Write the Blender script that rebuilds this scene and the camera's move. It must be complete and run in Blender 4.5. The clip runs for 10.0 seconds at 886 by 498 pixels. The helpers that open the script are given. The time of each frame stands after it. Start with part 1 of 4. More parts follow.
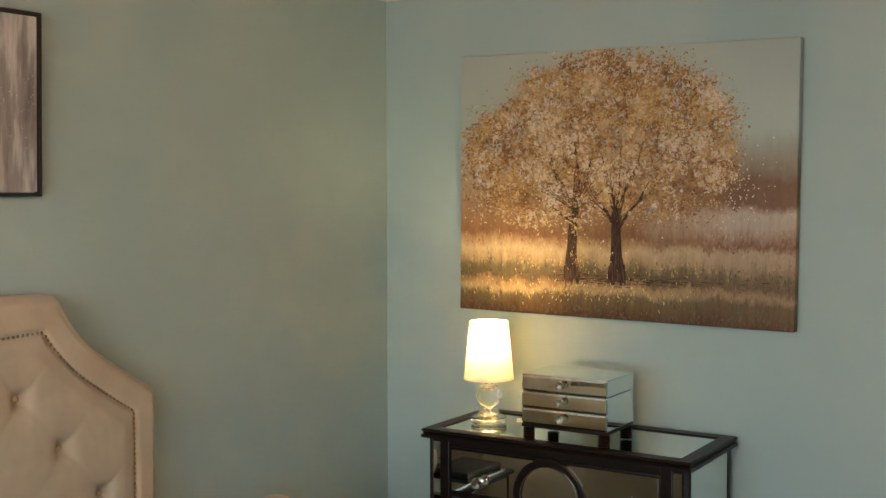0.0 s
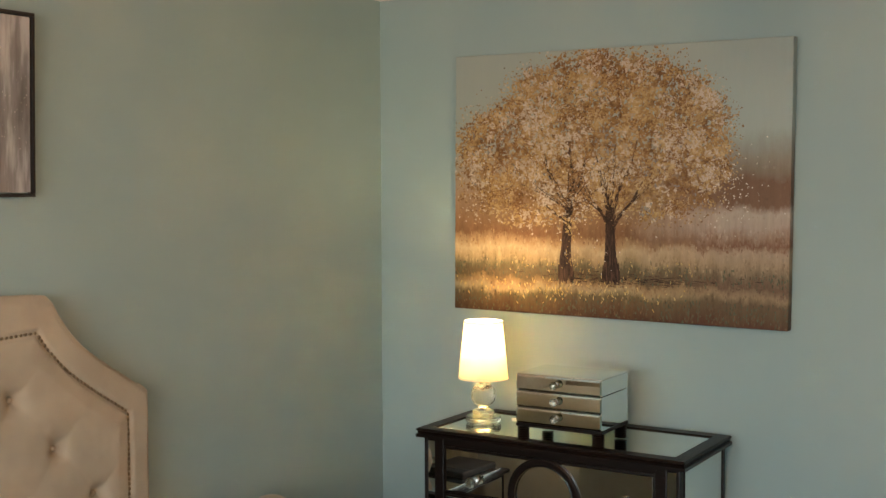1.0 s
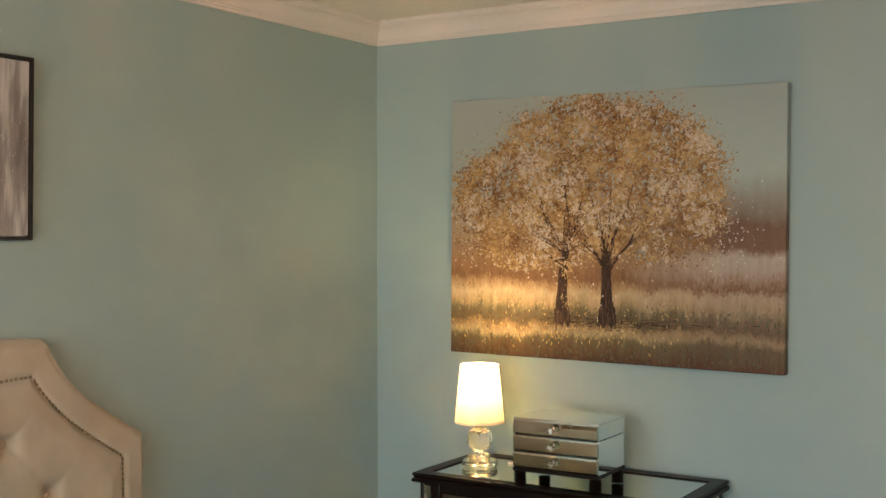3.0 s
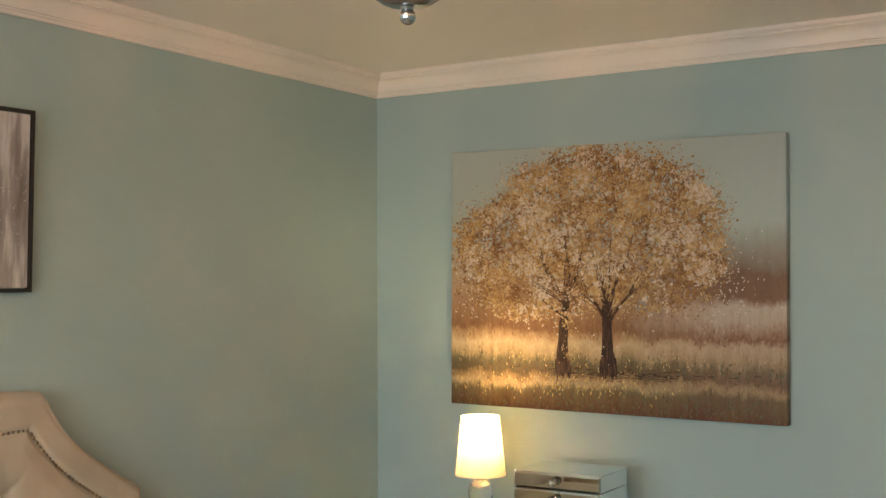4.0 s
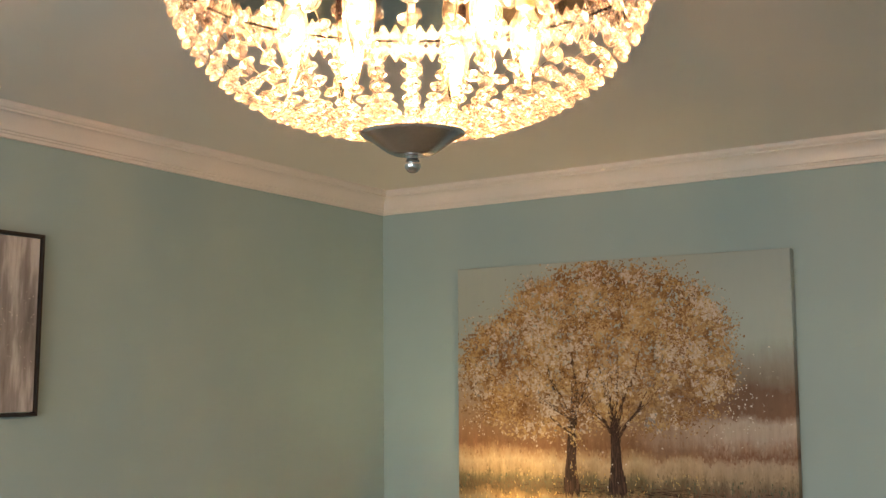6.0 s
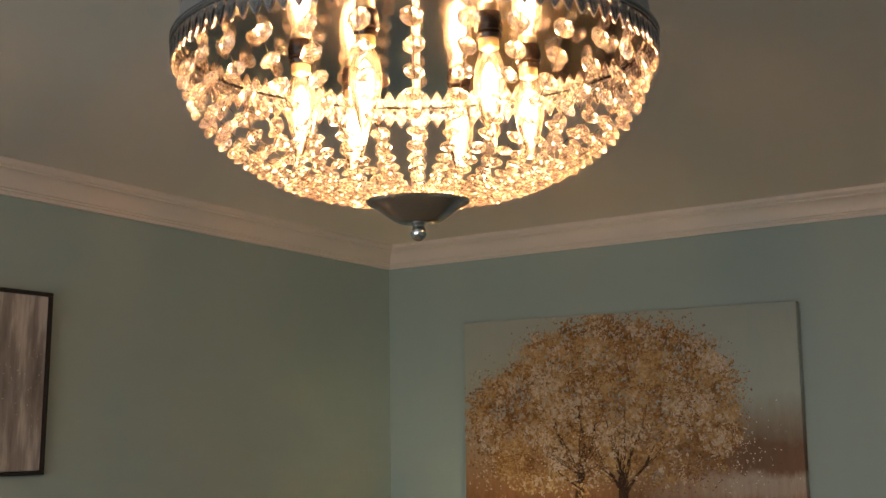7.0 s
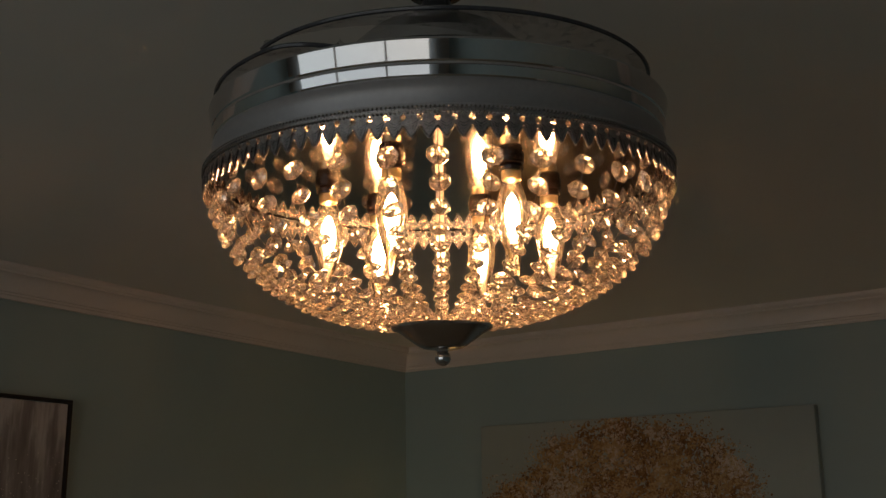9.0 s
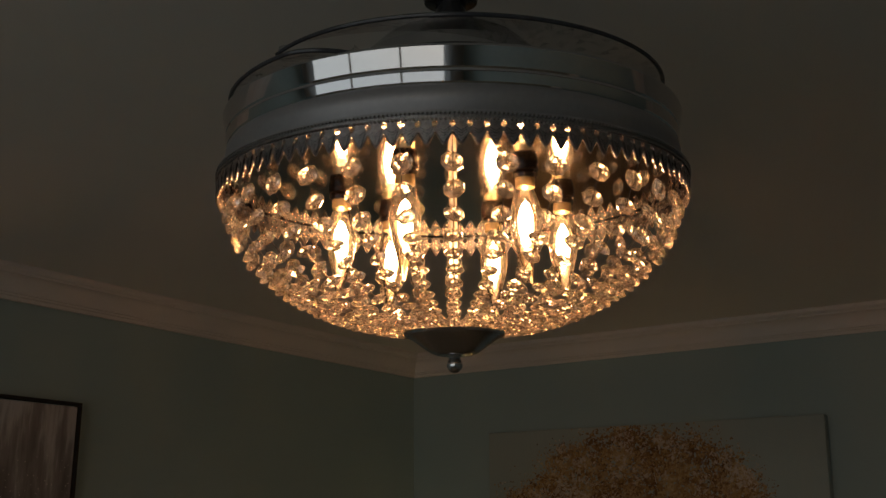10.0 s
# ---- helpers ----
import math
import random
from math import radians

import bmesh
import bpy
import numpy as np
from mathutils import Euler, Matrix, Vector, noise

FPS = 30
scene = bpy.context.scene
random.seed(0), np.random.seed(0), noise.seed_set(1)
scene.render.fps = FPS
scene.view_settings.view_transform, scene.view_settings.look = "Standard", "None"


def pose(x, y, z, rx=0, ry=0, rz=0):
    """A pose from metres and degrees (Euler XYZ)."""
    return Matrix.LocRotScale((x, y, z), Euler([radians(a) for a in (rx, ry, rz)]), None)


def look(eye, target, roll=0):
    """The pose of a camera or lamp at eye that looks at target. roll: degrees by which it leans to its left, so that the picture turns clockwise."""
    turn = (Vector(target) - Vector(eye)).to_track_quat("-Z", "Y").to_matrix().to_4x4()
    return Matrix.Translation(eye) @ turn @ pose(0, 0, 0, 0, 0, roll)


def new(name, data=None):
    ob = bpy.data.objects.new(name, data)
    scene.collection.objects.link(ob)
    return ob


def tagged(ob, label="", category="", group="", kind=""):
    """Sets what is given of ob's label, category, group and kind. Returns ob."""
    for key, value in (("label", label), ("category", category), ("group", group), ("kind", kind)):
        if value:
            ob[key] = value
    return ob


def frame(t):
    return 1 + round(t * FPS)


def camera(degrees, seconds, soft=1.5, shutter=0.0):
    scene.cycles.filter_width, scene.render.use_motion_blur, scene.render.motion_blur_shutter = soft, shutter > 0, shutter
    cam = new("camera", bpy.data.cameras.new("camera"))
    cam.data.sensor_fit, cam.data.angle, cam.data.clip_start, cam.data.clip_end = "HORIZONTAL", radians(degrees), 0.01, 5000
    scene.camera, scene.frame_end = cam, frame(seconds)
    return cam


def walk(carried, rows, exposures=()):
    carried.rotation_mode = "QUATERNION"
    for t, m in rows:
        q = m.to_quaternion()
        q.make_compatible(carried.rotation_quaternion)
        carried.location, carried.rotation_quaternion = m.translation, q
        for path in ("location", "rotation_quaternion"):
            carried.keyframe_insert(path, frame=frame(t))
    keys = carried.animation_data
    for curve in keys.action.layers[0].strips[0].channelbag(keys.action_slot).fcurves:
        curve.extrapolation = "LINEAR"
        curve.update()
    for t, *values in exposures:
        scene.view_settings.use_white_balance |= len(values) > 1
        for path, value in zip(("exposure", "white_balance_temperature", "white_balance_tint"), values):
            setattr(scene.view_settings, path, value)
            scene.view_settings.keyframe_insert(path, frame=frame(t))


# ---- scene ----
cam = camera(42.0, 10.0)
PATH = [
    (0, (2.517, -3.586, 1.655), (1.45, -1.897, 1.55), -0.1),
    (0.5, (2.518, -3.586, 1.649), (1.457, -1.895, 1.545), -0.2),
    (1, (2.523, -3.584, 1.656), (1.462, -1.892, 1.55), -0.2),
    (1.5, (2.522, -3.591, 1.649), (1.462, -1.898, 1.554), -0.2),
    (2, (2.519, -3.593, 1.655), (1.462, -1.897, 1.572), -0.2),
    (2.5, (2.517, -3.593, 1.661), (1.463, -1.895, 1.597), -0.1),
    (4, (2.518, -3.586, 1.657), (1.464, -1.887, 1.714), -0.3),
    (4.5, (2.52, -3.585, 1.669), (1.466, -1.888, 1.776), -0.3),
    (5, (2.519, -3.584, 1.678), (1.469, -1.89, 1.831), -0.5),
    (6.5, (2.531, -3.604, 1.704), (1.474, -1.93, 1.985), -0.8),
    (7, (2.534, -3.608, 1.712), (1.478, -1.941, 2.035), -1.0),
    (7.5, (2.533, -3.61, 1.721), (1.48, -1.951, 2.089), -1.2),
    (8, (2.535, -3.619, 1.728), (1.483, -1.97, 2.143), -1.1),
    (8.5, (2.54, -3.628, 1.734), (1.485, -1.99, 2.184), -1.1),
    (9, (2.542, -3.64, 1.739), (1.487, -2.011, 2.222), -1.1),
    (9.5, (2.538, -3.637, 1.74), (1.476, -2.017, 2.238), -0.7),
    (10, (2.538, -3.642, 1.74), (1.472, -2.023, 2.233), -0.5),
]
walk(cam, [(t, look(eye, target, roll)) for t, eye, target, roll in PATH],
     exposures=[(0, 3.9, 6430, 7), (2.5, 3.92, 6430, 7), (5.0, 3.91, 6430, 7), (6.5, 3.48, 6480, 8), (7.0, 2.9, 6510, 9), (7.5, 2.24, 6560, 9), (8.0, 1.62, 6620, 10),
                (8.5, 1.34, 6680, 10), (9.0, 1.08, 6760, 11), (10.0, 0.80, 6850, 11)])

# ---- light ----
world = bpy.data.worlds.new("world")
scene.world = world
world.use_nodes = True
wn = world.node_tree.nodes
sky = wn.new("ShaderNodeTexSky")
sky.sky_type, sky.sun_disc = "NISHITA", False
sky.sun_elevation, sky.sun_rotation = radians(35), radians(150)
wn["Background"].inputs["Strength"].default_value = 0.02
world.node_tree.links.new(sky.outputs["Color"], wn["Background"].inputs["Color"])

WIN_X0, WIN_X1, WIN_Z0, WIN_Z1 = 0.24, 3.50, 0.85, 2.27
ROOM_X, ROOM_Y, ROOM_Z = 3.9, -5.2, 2.44
day = bpy.data.lights.new("window_daylight", "AREA")
day.shape, day.size, day.size_y = "RECTANGLE", WIN_X1 - WIN_X0, WIN_Z1 - WIN_Z0
day.energy, day.color = 5.2, (0.81, 0.93, 1.0)
daylight = new("window_daylight", day)
daylight.matrix_world = look(((WIN_X0 + WIN_X1) / 2, ROOM_Y - 0.2, (WIN_Z0 + WIN_Z1) / 2),
                             ((WIN_X0 + WIN_X1) / 2, 0, (WIN_Z0 + WIN_Z1) / 2))

FILAMENT_STRENGTH, LAMP_STRENGTH = 155.0, 33.0

# ---- materials ----


def material(name, color, rough=0.5, metal=0.0):
    m = bpy.data.materials.new(name)
    m.use_nodes = True
    b = m.node_tree.nodes["Principled BSDF"]
    b.inputs["Base Color"].default_value = (*color, 1)
    b.inputs["Roughness"].default_value = rough
    b.inputs["Metallic"].default_value = metal
    return m


def add(m, kind, **values):
    n = m.node_tree.nodes.new("ShaderNode" + kind)
    for k, v in values.items():
        n.inputs[k.replace("_", " ")].default_value = v
    return n


def wire(m, a, out, b, inp):
    m.node_tree.links.new(a.outputs[out], b.inputs[inp])


def bsdf(m):
    return m.node_tree.nodes["Principled BSDF"]


def coords(m, scale=(1, 1, 1)):
    tc, mp = add(m, "TexCoord"), add(m, "Mapping")
    mp.inputs["Scale"].default_value = scale
    wire(m, tc, "Object", mp, "Vector")
    return mp


def ramp(m, stops, constant=False):
    n = add(m, "ValToRGB")
    els = n.color_ramp.elements
    n.color_ramp.interpolation = "CONSTANT" if constant else "LINEAR"
    while len(els) < len(stops):
        els.new(0.5)
    for e, (p, c) in zip(els, stops):
        e.position, e.color = p, (*c, 1)
    return n


def noise_tex(m, vec, scale, detail=4.0, rough=0.55):
    n = add(m, "TexNoise", Scale=scale, Detail=detail, Roughness=rough)
    wire(m, vec, "Vector", n, "Vector")
    return n


def mix_color(m, a, b, fac, mode="MIX"):
    """a, b: (node, out) or colours; fac: (node, out) or a number."""
    n = add(m, "Mix")
    n.data_type, n.blend_type = "RGBA", mode
    for sock, v in ((n.inputs[0], fac), (n.inputs[6], a), (n.inputs[7], b)):
        if isinstance(v, tuple) and hasattr(v[0], "outputs"):
            m.node_tree.links.new(v[0].outputs[v[1]], sock)
        else:
            sock.default_value = v if isinstance(v, float) else (*v, 1)
    return n


def bumped(m, node, out, strength, distance):
    b = add(m, "Bump", Strength=strength, Distance=distance)
    wire(m, node, out, b, "Height")
    wire(m, b, "Normal", bsdf(m), "Normal")


def mottled(name, dark, light, scale, rough=0.5, metal=0.0, bump=0.0, fine=200.0, distance=0.001, stretch=(1, 1, 1)):
    """Two scales of variation between two colours, and a fine relief."""
    m = material(name, light, rough, metal)
    v = coords(m, stretch)
    a, b = noise_tex(m, v, scale), noise_tex(m, v, fine, 3.0)
    both = add(m, "Math")
    both.operation = "MULTIPLY_ADD"
    both.inputs[1].default_value, both.inputs[2].default_value = 0.35, 0.0
    wire(m, b, "Fac", both, 0)
    s = add(m, "Math")
    s.operation = "MULTIPLY_ADD"
    s.inputs[1].default_value = 0.65
    wire(m, a, "Fac", s, 0)
    wire(m, both, 0, s, 2)
    r = ramp(m, [(0.32, dark), (0.68, light)])
    wire(m, s, 0, r, "Fac")
    wire(m, r, "Color", bsdf(m), "Base Color")
    if bump:
        bumped(m, b, "Fac", bump, distance)
    return m


def thin_glass(name, tint=(1, 1, 1), ior=1.45, haze=0.0):
    """Clear thin-walled glass: see-through, with a gloss that grows to the rim."""
    m = bpy.data.materials.new(name)
    m.use_nodes = True
    nt = m.node_tree
    nt.nodes.remove(nt.nodes["Principled BSDF"])
    t, g, f, x = add(m, "BsdfTransparent", Color=(*tint, 1)), add(m, "BsdfGlossy", Roughness=0.02), add(m, "Fresnel", IOR=ior), add(m, "MixShader")
    wire(m, f, "Fac", x, 0)
    nt.links.new(t.outputs[0], x.inputs[1])
    nt.links.new(g.outputs[0], x.inputs[2])
    # a translucent share makes clear glass look lit from within, imitating bloom
    if haze:
        l, w = add(m, "BsdfTranslucent", Color=(0.95, 0.9, 0.8, 1)), add(m, "MixShader", Fac=haze)
        nt.links.new(x.outputs[0], w.inputs[1])
        nt.links.new(l.outputs[0], w.inputs[2])
        x = w
    nt.links.new(x.outputs[0], nt.nodes["Material Output"].inputs["Surface"])
    return m


def crystal_glass(name, clear, tint=(1, 1, 1), ior=1.6, lit_share=0.0):
    """Cut glass: refraction, with a share that passes straight through."""
    m = bpy.data.materials.new(name)
    m.use_nodes = True
    nt = m.node_tree
    nt.nodes.remove(nt.nodes["Principled BSDF"])
    t, g, x = add(m, "BsdfTransparent", Color=(*tint, 1)), add(m, "BsdfGlass", IOR=ior, Roughness=0.02, Color=(*tint, 1)), add(m, "MixShader", Fac=clear)
    nt.links.new(g.outputs[0], x.inputs[1])
    nt.links.new(t.outputs[0], x.inputs[2])
    if lit_share:  # a diffuse share brightens the beads in place of many refracted glints
        d, l, y, w = add(m, "BsdfDiffuse", Color=(0.93, 0.89, 0.84, 1)), add(m, "BsdfTranslucent", Color=(0.95, 0.91, 0.86, 1)), add(m, "MixShader", Fac=0.6), add(m, "MixShader", Fac=lit_share)
        nt.links.new(d.outputs[0], y.inputs[1])
        nt.links.new(l.outputs[0], y.inputs[2])
        nt.links.new(x.outputs[0], w.inputs[1])
        nt.links.new(y.outputs[0], w.inputs[2])
        x = w
    nt.links.new(x.outputs[0], nt.nodes["Material Output"].inputs["Surface"])
    return m


def glowing(name, color, strength):
    m = bpy.data.materials.new(name)
    m.use_nodes = True
    nt = m.node_tree
    nt.nodes.remove(nt.nodes["Principled BSDF"])
    e = add(m, "Emission", Color=(*color, 1), Strength=strength)
    nt.links.new(e.outputs[0], nt.nodes["Material Output"].inputs["Surface"])
    return m


WALL = mottled("aqua_wall_paint", (0.296, 0.396, 0.398), (0.330, 0.432, 0.434), 1.3, 0.62, bump=0.12, fine=420, distance=0.0006)
CEILING = mottled("ceiling_paint", (0.72, 0.69, 0.64), (0.77, 0.74, 0.69), 1.1, 0.85, bump=0.15, fine=300, distance=0.0008)
TRIM = mottled("white_trim_paint", (0.66, 0.62, 0.58), (0.72, 0.68, 0.64), 3.0, 0.4, bump=0.05, fine=150, stretch=(1, 1, 1))
FLOOR = mottled("tan_carpet", (0.30, 0.26, 0.19), (0.38, 0.335, 0.25), 5.0, 0.95, bump=0.6, fine=300)
DARKWOOD = mottled("espresso_wood", (0.004, 0.0026, 0.0022), (0.013, 0.0075, 0.0055), 14, 0.36, bump=0.15, fine=120, stretch=(1, 6, 6))
bsdf(DARKWOOD).inputs["Specular IOR Level"].default_value = 0.20
MIRROR = mottled("mirror", (0.80, 0.82, 0.79), (0.86, 0.87, 0.84), 2.0, 0.015, 1.0)
CHROME = mottled("polished_nickel", (0.54, 0.55, 0.575), (0.62, 0.63, 0.655), 6.0, 0.05, 1.0)
NICKEL = mottled("brushed_nickel", (0.42, 0.42, 0.43), (0.55, 0.54, 0.54), 30.0, 0.26, 1.0, bump=0.05, fine=300, stretch=(1, 1, 0.1))
SATIN = mottled("satin_grey_metal", (0.30, 0.288, 0.29), (0.36, 0.348, 0.35), 12.0, 0.45, 0.55)
LACE = mottled("antique_silver_lace", (0.25, 0.245, 0.25), (0.50, 0.49, 0.495), 160.0, 0.21, 1.0, bump=0.5, fine=700, distance=0.0008)
GUNMETAL = mottled("black_gunmetal", (0.012, 0.012, 0.013), (0.028, 0.028, 0.030), 20.0, 0.14)
POLISHED = mottled("polished_cup_nickel", (0.48, 0.48, 0.485), (0.58, 0.575, 0.57), 25.0, 0.24, 1.0, bump=0.03, fine=300, stretch=(1, 1, 0.1))
DISC = mottled("smoked_mirror_disc", (0.34, 0.33, 0.32), (0.42, 0.41, 0.40), 9.0, 0.085, 1.0)
STEM = mottled("bright_stem_metal", (0.74, 0.71, 0.67), (0.84, 0.81, 0.77), 30.0, 0.30, 1.0)
BLACK = mottled("black_socket", (0.003, 0.002, 0.002), (0.007, 0.005, 0.004), 60, 0.18)
BRASS = mottled("brass_cap", (0.46, 0.38, 0.22), (0.62, 0.53, 0.35), 60, 0.28, 1.0)
BRONZE = mottled("bronze_nail", (0.20, 0.15, 0.10), (0.40, 0.31, 0.21), 300, 0.35, 1.0)
BULBGLASS = thin_glass("bulb_glass", (1.0, 0.97, 0.90), 1.5, 0.005)
PANE = thin_glass("window_glass")
ACRYLIC = thin_glass("smoky_acrylic", (0.86, 0.85, 0.85), 1.45)
EDGE = mottled("dark_acrylic_edge", (0.03, 0.03, 0.035), (0.06, 0.06, 0.068), 40, 0.25)
CRYSTAL = crystal_glass("cut_crystal", 0.04, (1.0, 0.985, 0.96), 1.66, 0.030)
BASEGLASS = crystal_glass("clear_crystal", 0.06, (1.0, 0.985, 0.93), 1.52)
BOXMIRROR = mottled("grey_tinted_mirror", (0.56, 0.59, 0.50), (0.64, 0.67, 0.58), 4.0, 0.02, 1.0)
WIRE = mottled("dark_chain_wire", (0.07, 0.06, 0.055), (0.14, 0.12, 0.11), 90, 0.3, 1.0)
FILAMENT = glowing("glowing_filament", (1.0, 0.465, 0.195), FILAMENT_STRENGTH)
LAMPBULB = glowing("glowing_lamp_bulb", (1.0, 0.68, 0.33), LAMP_STRENGTH)
WHITE_PLASTIC = mottled("white_cord", (0.6, 0.58, 0.53), (0.7, 0.68, 0.63), 40, 0.4)
MATTRESS = mottled("cream_bedding", (0.50, 0.43, 0.34), (0.60, 0.53, 0.43), 5, 0.9, bump=0.3, fine=400)
QUILT = mottled("taupe_quilt", (0.46, 0.40, 0.30), (0.56, 0.49, 0.37), 6, 0.85, bump=0.4, fine=260)
FOLIO = mottled("slate_leather", (0.018, 0.019, 0.024), (0.034, 0.035, 0.042), 40, 0.6, bump=0.2, fine=500)
CURTAIN = mottled("pale_curtain", (0.62, 0.63, 0.62), (0.70, 0.71, 0.70), 4, 0.9, bump=0.2, fine=500)
ct, cm = add(CURTAIN, "BsdfTranslucent", Color=(0.80, 0.82, 0.82, 1)), add(CURTAIN, "MixShader", Fac=0.65)
CURTAIN.node_tree.links.new(bsdf(CURTAIN).outputs[0], cm.inputs[1])
CURTAIN.node_tree.links.new(ct.outputs[0], cm.inputs[2])
CURTAIN.node_tree.links.new(cm.outputs[0], CURTAIN.node_tree.nodes["Material Output"].inputs["Surface"])

# linen: woven threads and soft blotches
LINEN = material("beige_linen", (0.55, 0.41, 0.31), 0.92)
v = coords(LINEN)
w1, w2 = add(LINEN, "TexWave", Scale=260.0, Distortion=2.5, Detail=2.0), add(LINEN, "TexWave", Scale=260.0, Distortion=2.5, Detail=2.0)
w1.bands_direction, w2.bands_direction = "Y", "Z"
wire(LINEN, v, "Vector", w1, "Vector")
wire(LINEN, v, "Vector", w2, "Vector")
weave = mix_color(LINEN, (w1, "Color"), (w2, "Color"), 0.5)
blotch = noise_tex(LINEN, v, 7.0, 5.0)
lr = ramp(LINEN, [(0.3, (0.365, 0.308, 0.232)), (0.7, (0.455, 0.390, 0.300))])
wire(LINEN, blotch, "Fac", lr, "Fac")
lw = mix_color(LINEN, (lr, "Color"), (weave, 2), 0.22, "OVERLAY")
wire(LINEN, lw, 2, bsdf(LINEN), "Base Color")
bumped(LINEN, weave, 2, 0.25, 0.0006)
bsdf(LINEN).inputs["Sheen Weight"].default_value = 0.15

# lamp shade: white fabric that lets light through
SHADE = material("white_shade_fabric", (0.78, 0.73, 0.66), 0.9)
tr = add(SHADE, "BsdfTranslucent", Color=(0.94, 0.82, 0.64, 1))
mx = add(SHADE, "MixShader", Fac=0.37)
out = SHADE.node_tree.nodes["Material Output"]
SHADE.node_tree.links.new(bsdf(SHADE).outputs[0], mx.inputs[1])
SHADE.node_tree.links.new(tr.outputs[0], mx.inputs[2])
SHADE.node_tree.links.new(mx.outputs[0], out.inputs["Surface"])
sv = coords(SHADE)
sn = noise_tex(SHADE, sv, 600.0, 2.0)
bumped(SHADE, sn, "Fac", 0.15, 0.0004)


def daubs(name, stops, rough=0.45, drift=0.0):
    """Paint strokes: each takes its own colour from a palette that drifts over the canvas."""
    m = material(name, stops[0][1], rough)
    g = add(m, "NewGeometry")
    r = ramp(m, stops)
    if drift:
        d, a, b = noise_tex(m, coords(m, (1, 1, 1.2)), 17.0, 3.0, 0.6), add(m, "Math"), add(m, "Math")
        a.operation = b.operation = "MULTIPLY_ADD"
        wire(m, d, "Fac", a, 0)
        a.inputs[1].default_value, a.inputs[2].default_value = 3.2 * drift, 0.5 - 2.1 * drift
        wire(m, g, "Random Per Island", b, 0)
        b.inputs[1].default_value = 1.0 - drift
        wire(m, a, 0, b, 2)
        wire(m, b, 0, r, "Fac")
    else:
        wire(m, g, "Random Per Island", r, "Fac")
    n = noise_tex(m, coords(m), 260.0, 2.0)
    c = mix_color(m, (r, "Color"), (n, "Fac"), 0.18, "OVERLAY")
    bsdf(m).inputs["Specular IOR Level"].default_value = 0.25
    wire(m, c, 2, bsdf(m), "Base Color")
    bumped(m, n, "Fac", 0.3, 0.0008)
    return m


# ---- builders ----


def mesh_from(bm, name, mat, smooth=True, angle=20):
    me = bpy.data.meshes.new(name)
    bmesh.ops.recalc_face_normals(bm, faces=bm.faces)
    bm.to_mesh(me)
    bm.free()
    me.materials.append(mat)
    if smooth:
        me.polygons.foreach_set("use_smooth", [True] * len(me.polygons))
        me.set_sharp_from_angle(angle=radians(angle))
    return me


def part(name, bm, mat, parent, label="", smooth=True, angle=20):
    ob = new(name, mesh_from(bm, name, mat, smooth, angle))
    ob.parent = parent
    return tagged(ob, label)


def thing(name, place, label, category, group="", turn=(0, 0, 0)):
    ob = new(name)
    ob.empty_display_size = 0.1
    ob.matrix_world = pose(*place, *turn)
    return tagged(ob, label, category, group)


def setting(name, bm, mat, label, category, smooth=False):
    return tagged(new(name, mesh_from(bm, name, mat, smooth)), label, category, kind="structure")


def box(x0, x1, y0, y1, z0, z1, bevel=0.0, segments=2, bm=None):
    bm = bm or bmesh.new()
    r = bmesh.ops.create_cube(bm, size=1)
    vs = r["verts"]
    for p in vs:
        p.co = Vector(((x0 + x1) / 2 + p.co.x * (x1 - x0), (y0 + y1) / 2 + p.co.y * (y1 - y0), (z0 + z1) / 2 + p.co.z * (z1 - z0)))
    if bevel:
        es = {e for p in vs for e in p.link_edges}
        bmesh.ops.bevel(bm, geom=list(es), offset=bevel, segments=segments, profile=0.5, affect="EDGES")
    return bm


def lathe(profile, steps=48, centre=(0, 0), bm=None):
    """Turn a profile of (radius, z) round the upright axis."""
    bm = bm or bmesh.new()
    rings = []
    for r, z in profile:
        if r < 1e-5:
            rings.append([bm.verts.new((centre[0], centre[1], z))])
        else:
            rings.append([bm.verts.new((centre[0] + r * math.cos(2 * math.pi * k / steps), centre[1] + r * math.sin(2 * math.pi * k / steps), z)) for k in range(steps)])
    for a, b in zip(rings, rings[1:]):
        for k in range(steps):
            j = (k + 1) % steps
            if len(a) == 1 and len(b) == 1:
                continue
            if len(a) == 1:
                bm.faces.new((a[0], b[k], b[j]))
            elif len(b) == 1:
                bm.faces.new((a[k], b[0], a[j]))
            else:
                bm.faces.new((a[k], b[k], b[j], a[j]))
    return bm


def ball(radius, place=(0, 0, 0), u=20, v=12, bm=None, squash=1.0):
    return lathe([(radius * math.sin(math.pi * k / v), place[2] - radius * squash * math.cos(math.pi * k / v)) for k in range(v + 1)], u, place[:2], bm)


def sweep(points, radius, sides=8, bm=None):
    """A round rod along points."""
    bm = bm or bmesh.new()
    pts = [Vector(p) for p in points]
    rings = []
    for i, p in enumerate(pts):
        d = (pts[min(i + 1, len(pts) - 1)] - pts[max(i - 1, 0)]).normalized()
        a = d.orthogonal().normalized() if i == 0 else (a - a.dot(d) * d).normalized()
        b = d.cross(a)
        rings.append([bm.verts.new(p + radius * (math.cos(t) * a + math.sin(t) * b)) for t in [2 * math.pi * k / sides for k in range(sides)]])
    for r, s in zip(rings, rings[1:]):
        for k in range(sides):
            bm.faces.new((r[k], r[(k + 1) % sides], s[(k + 1) % sides], s[k]))
    bm.faces.new(rings[0])
    bm.faces.new(rings[-1])
    return bm


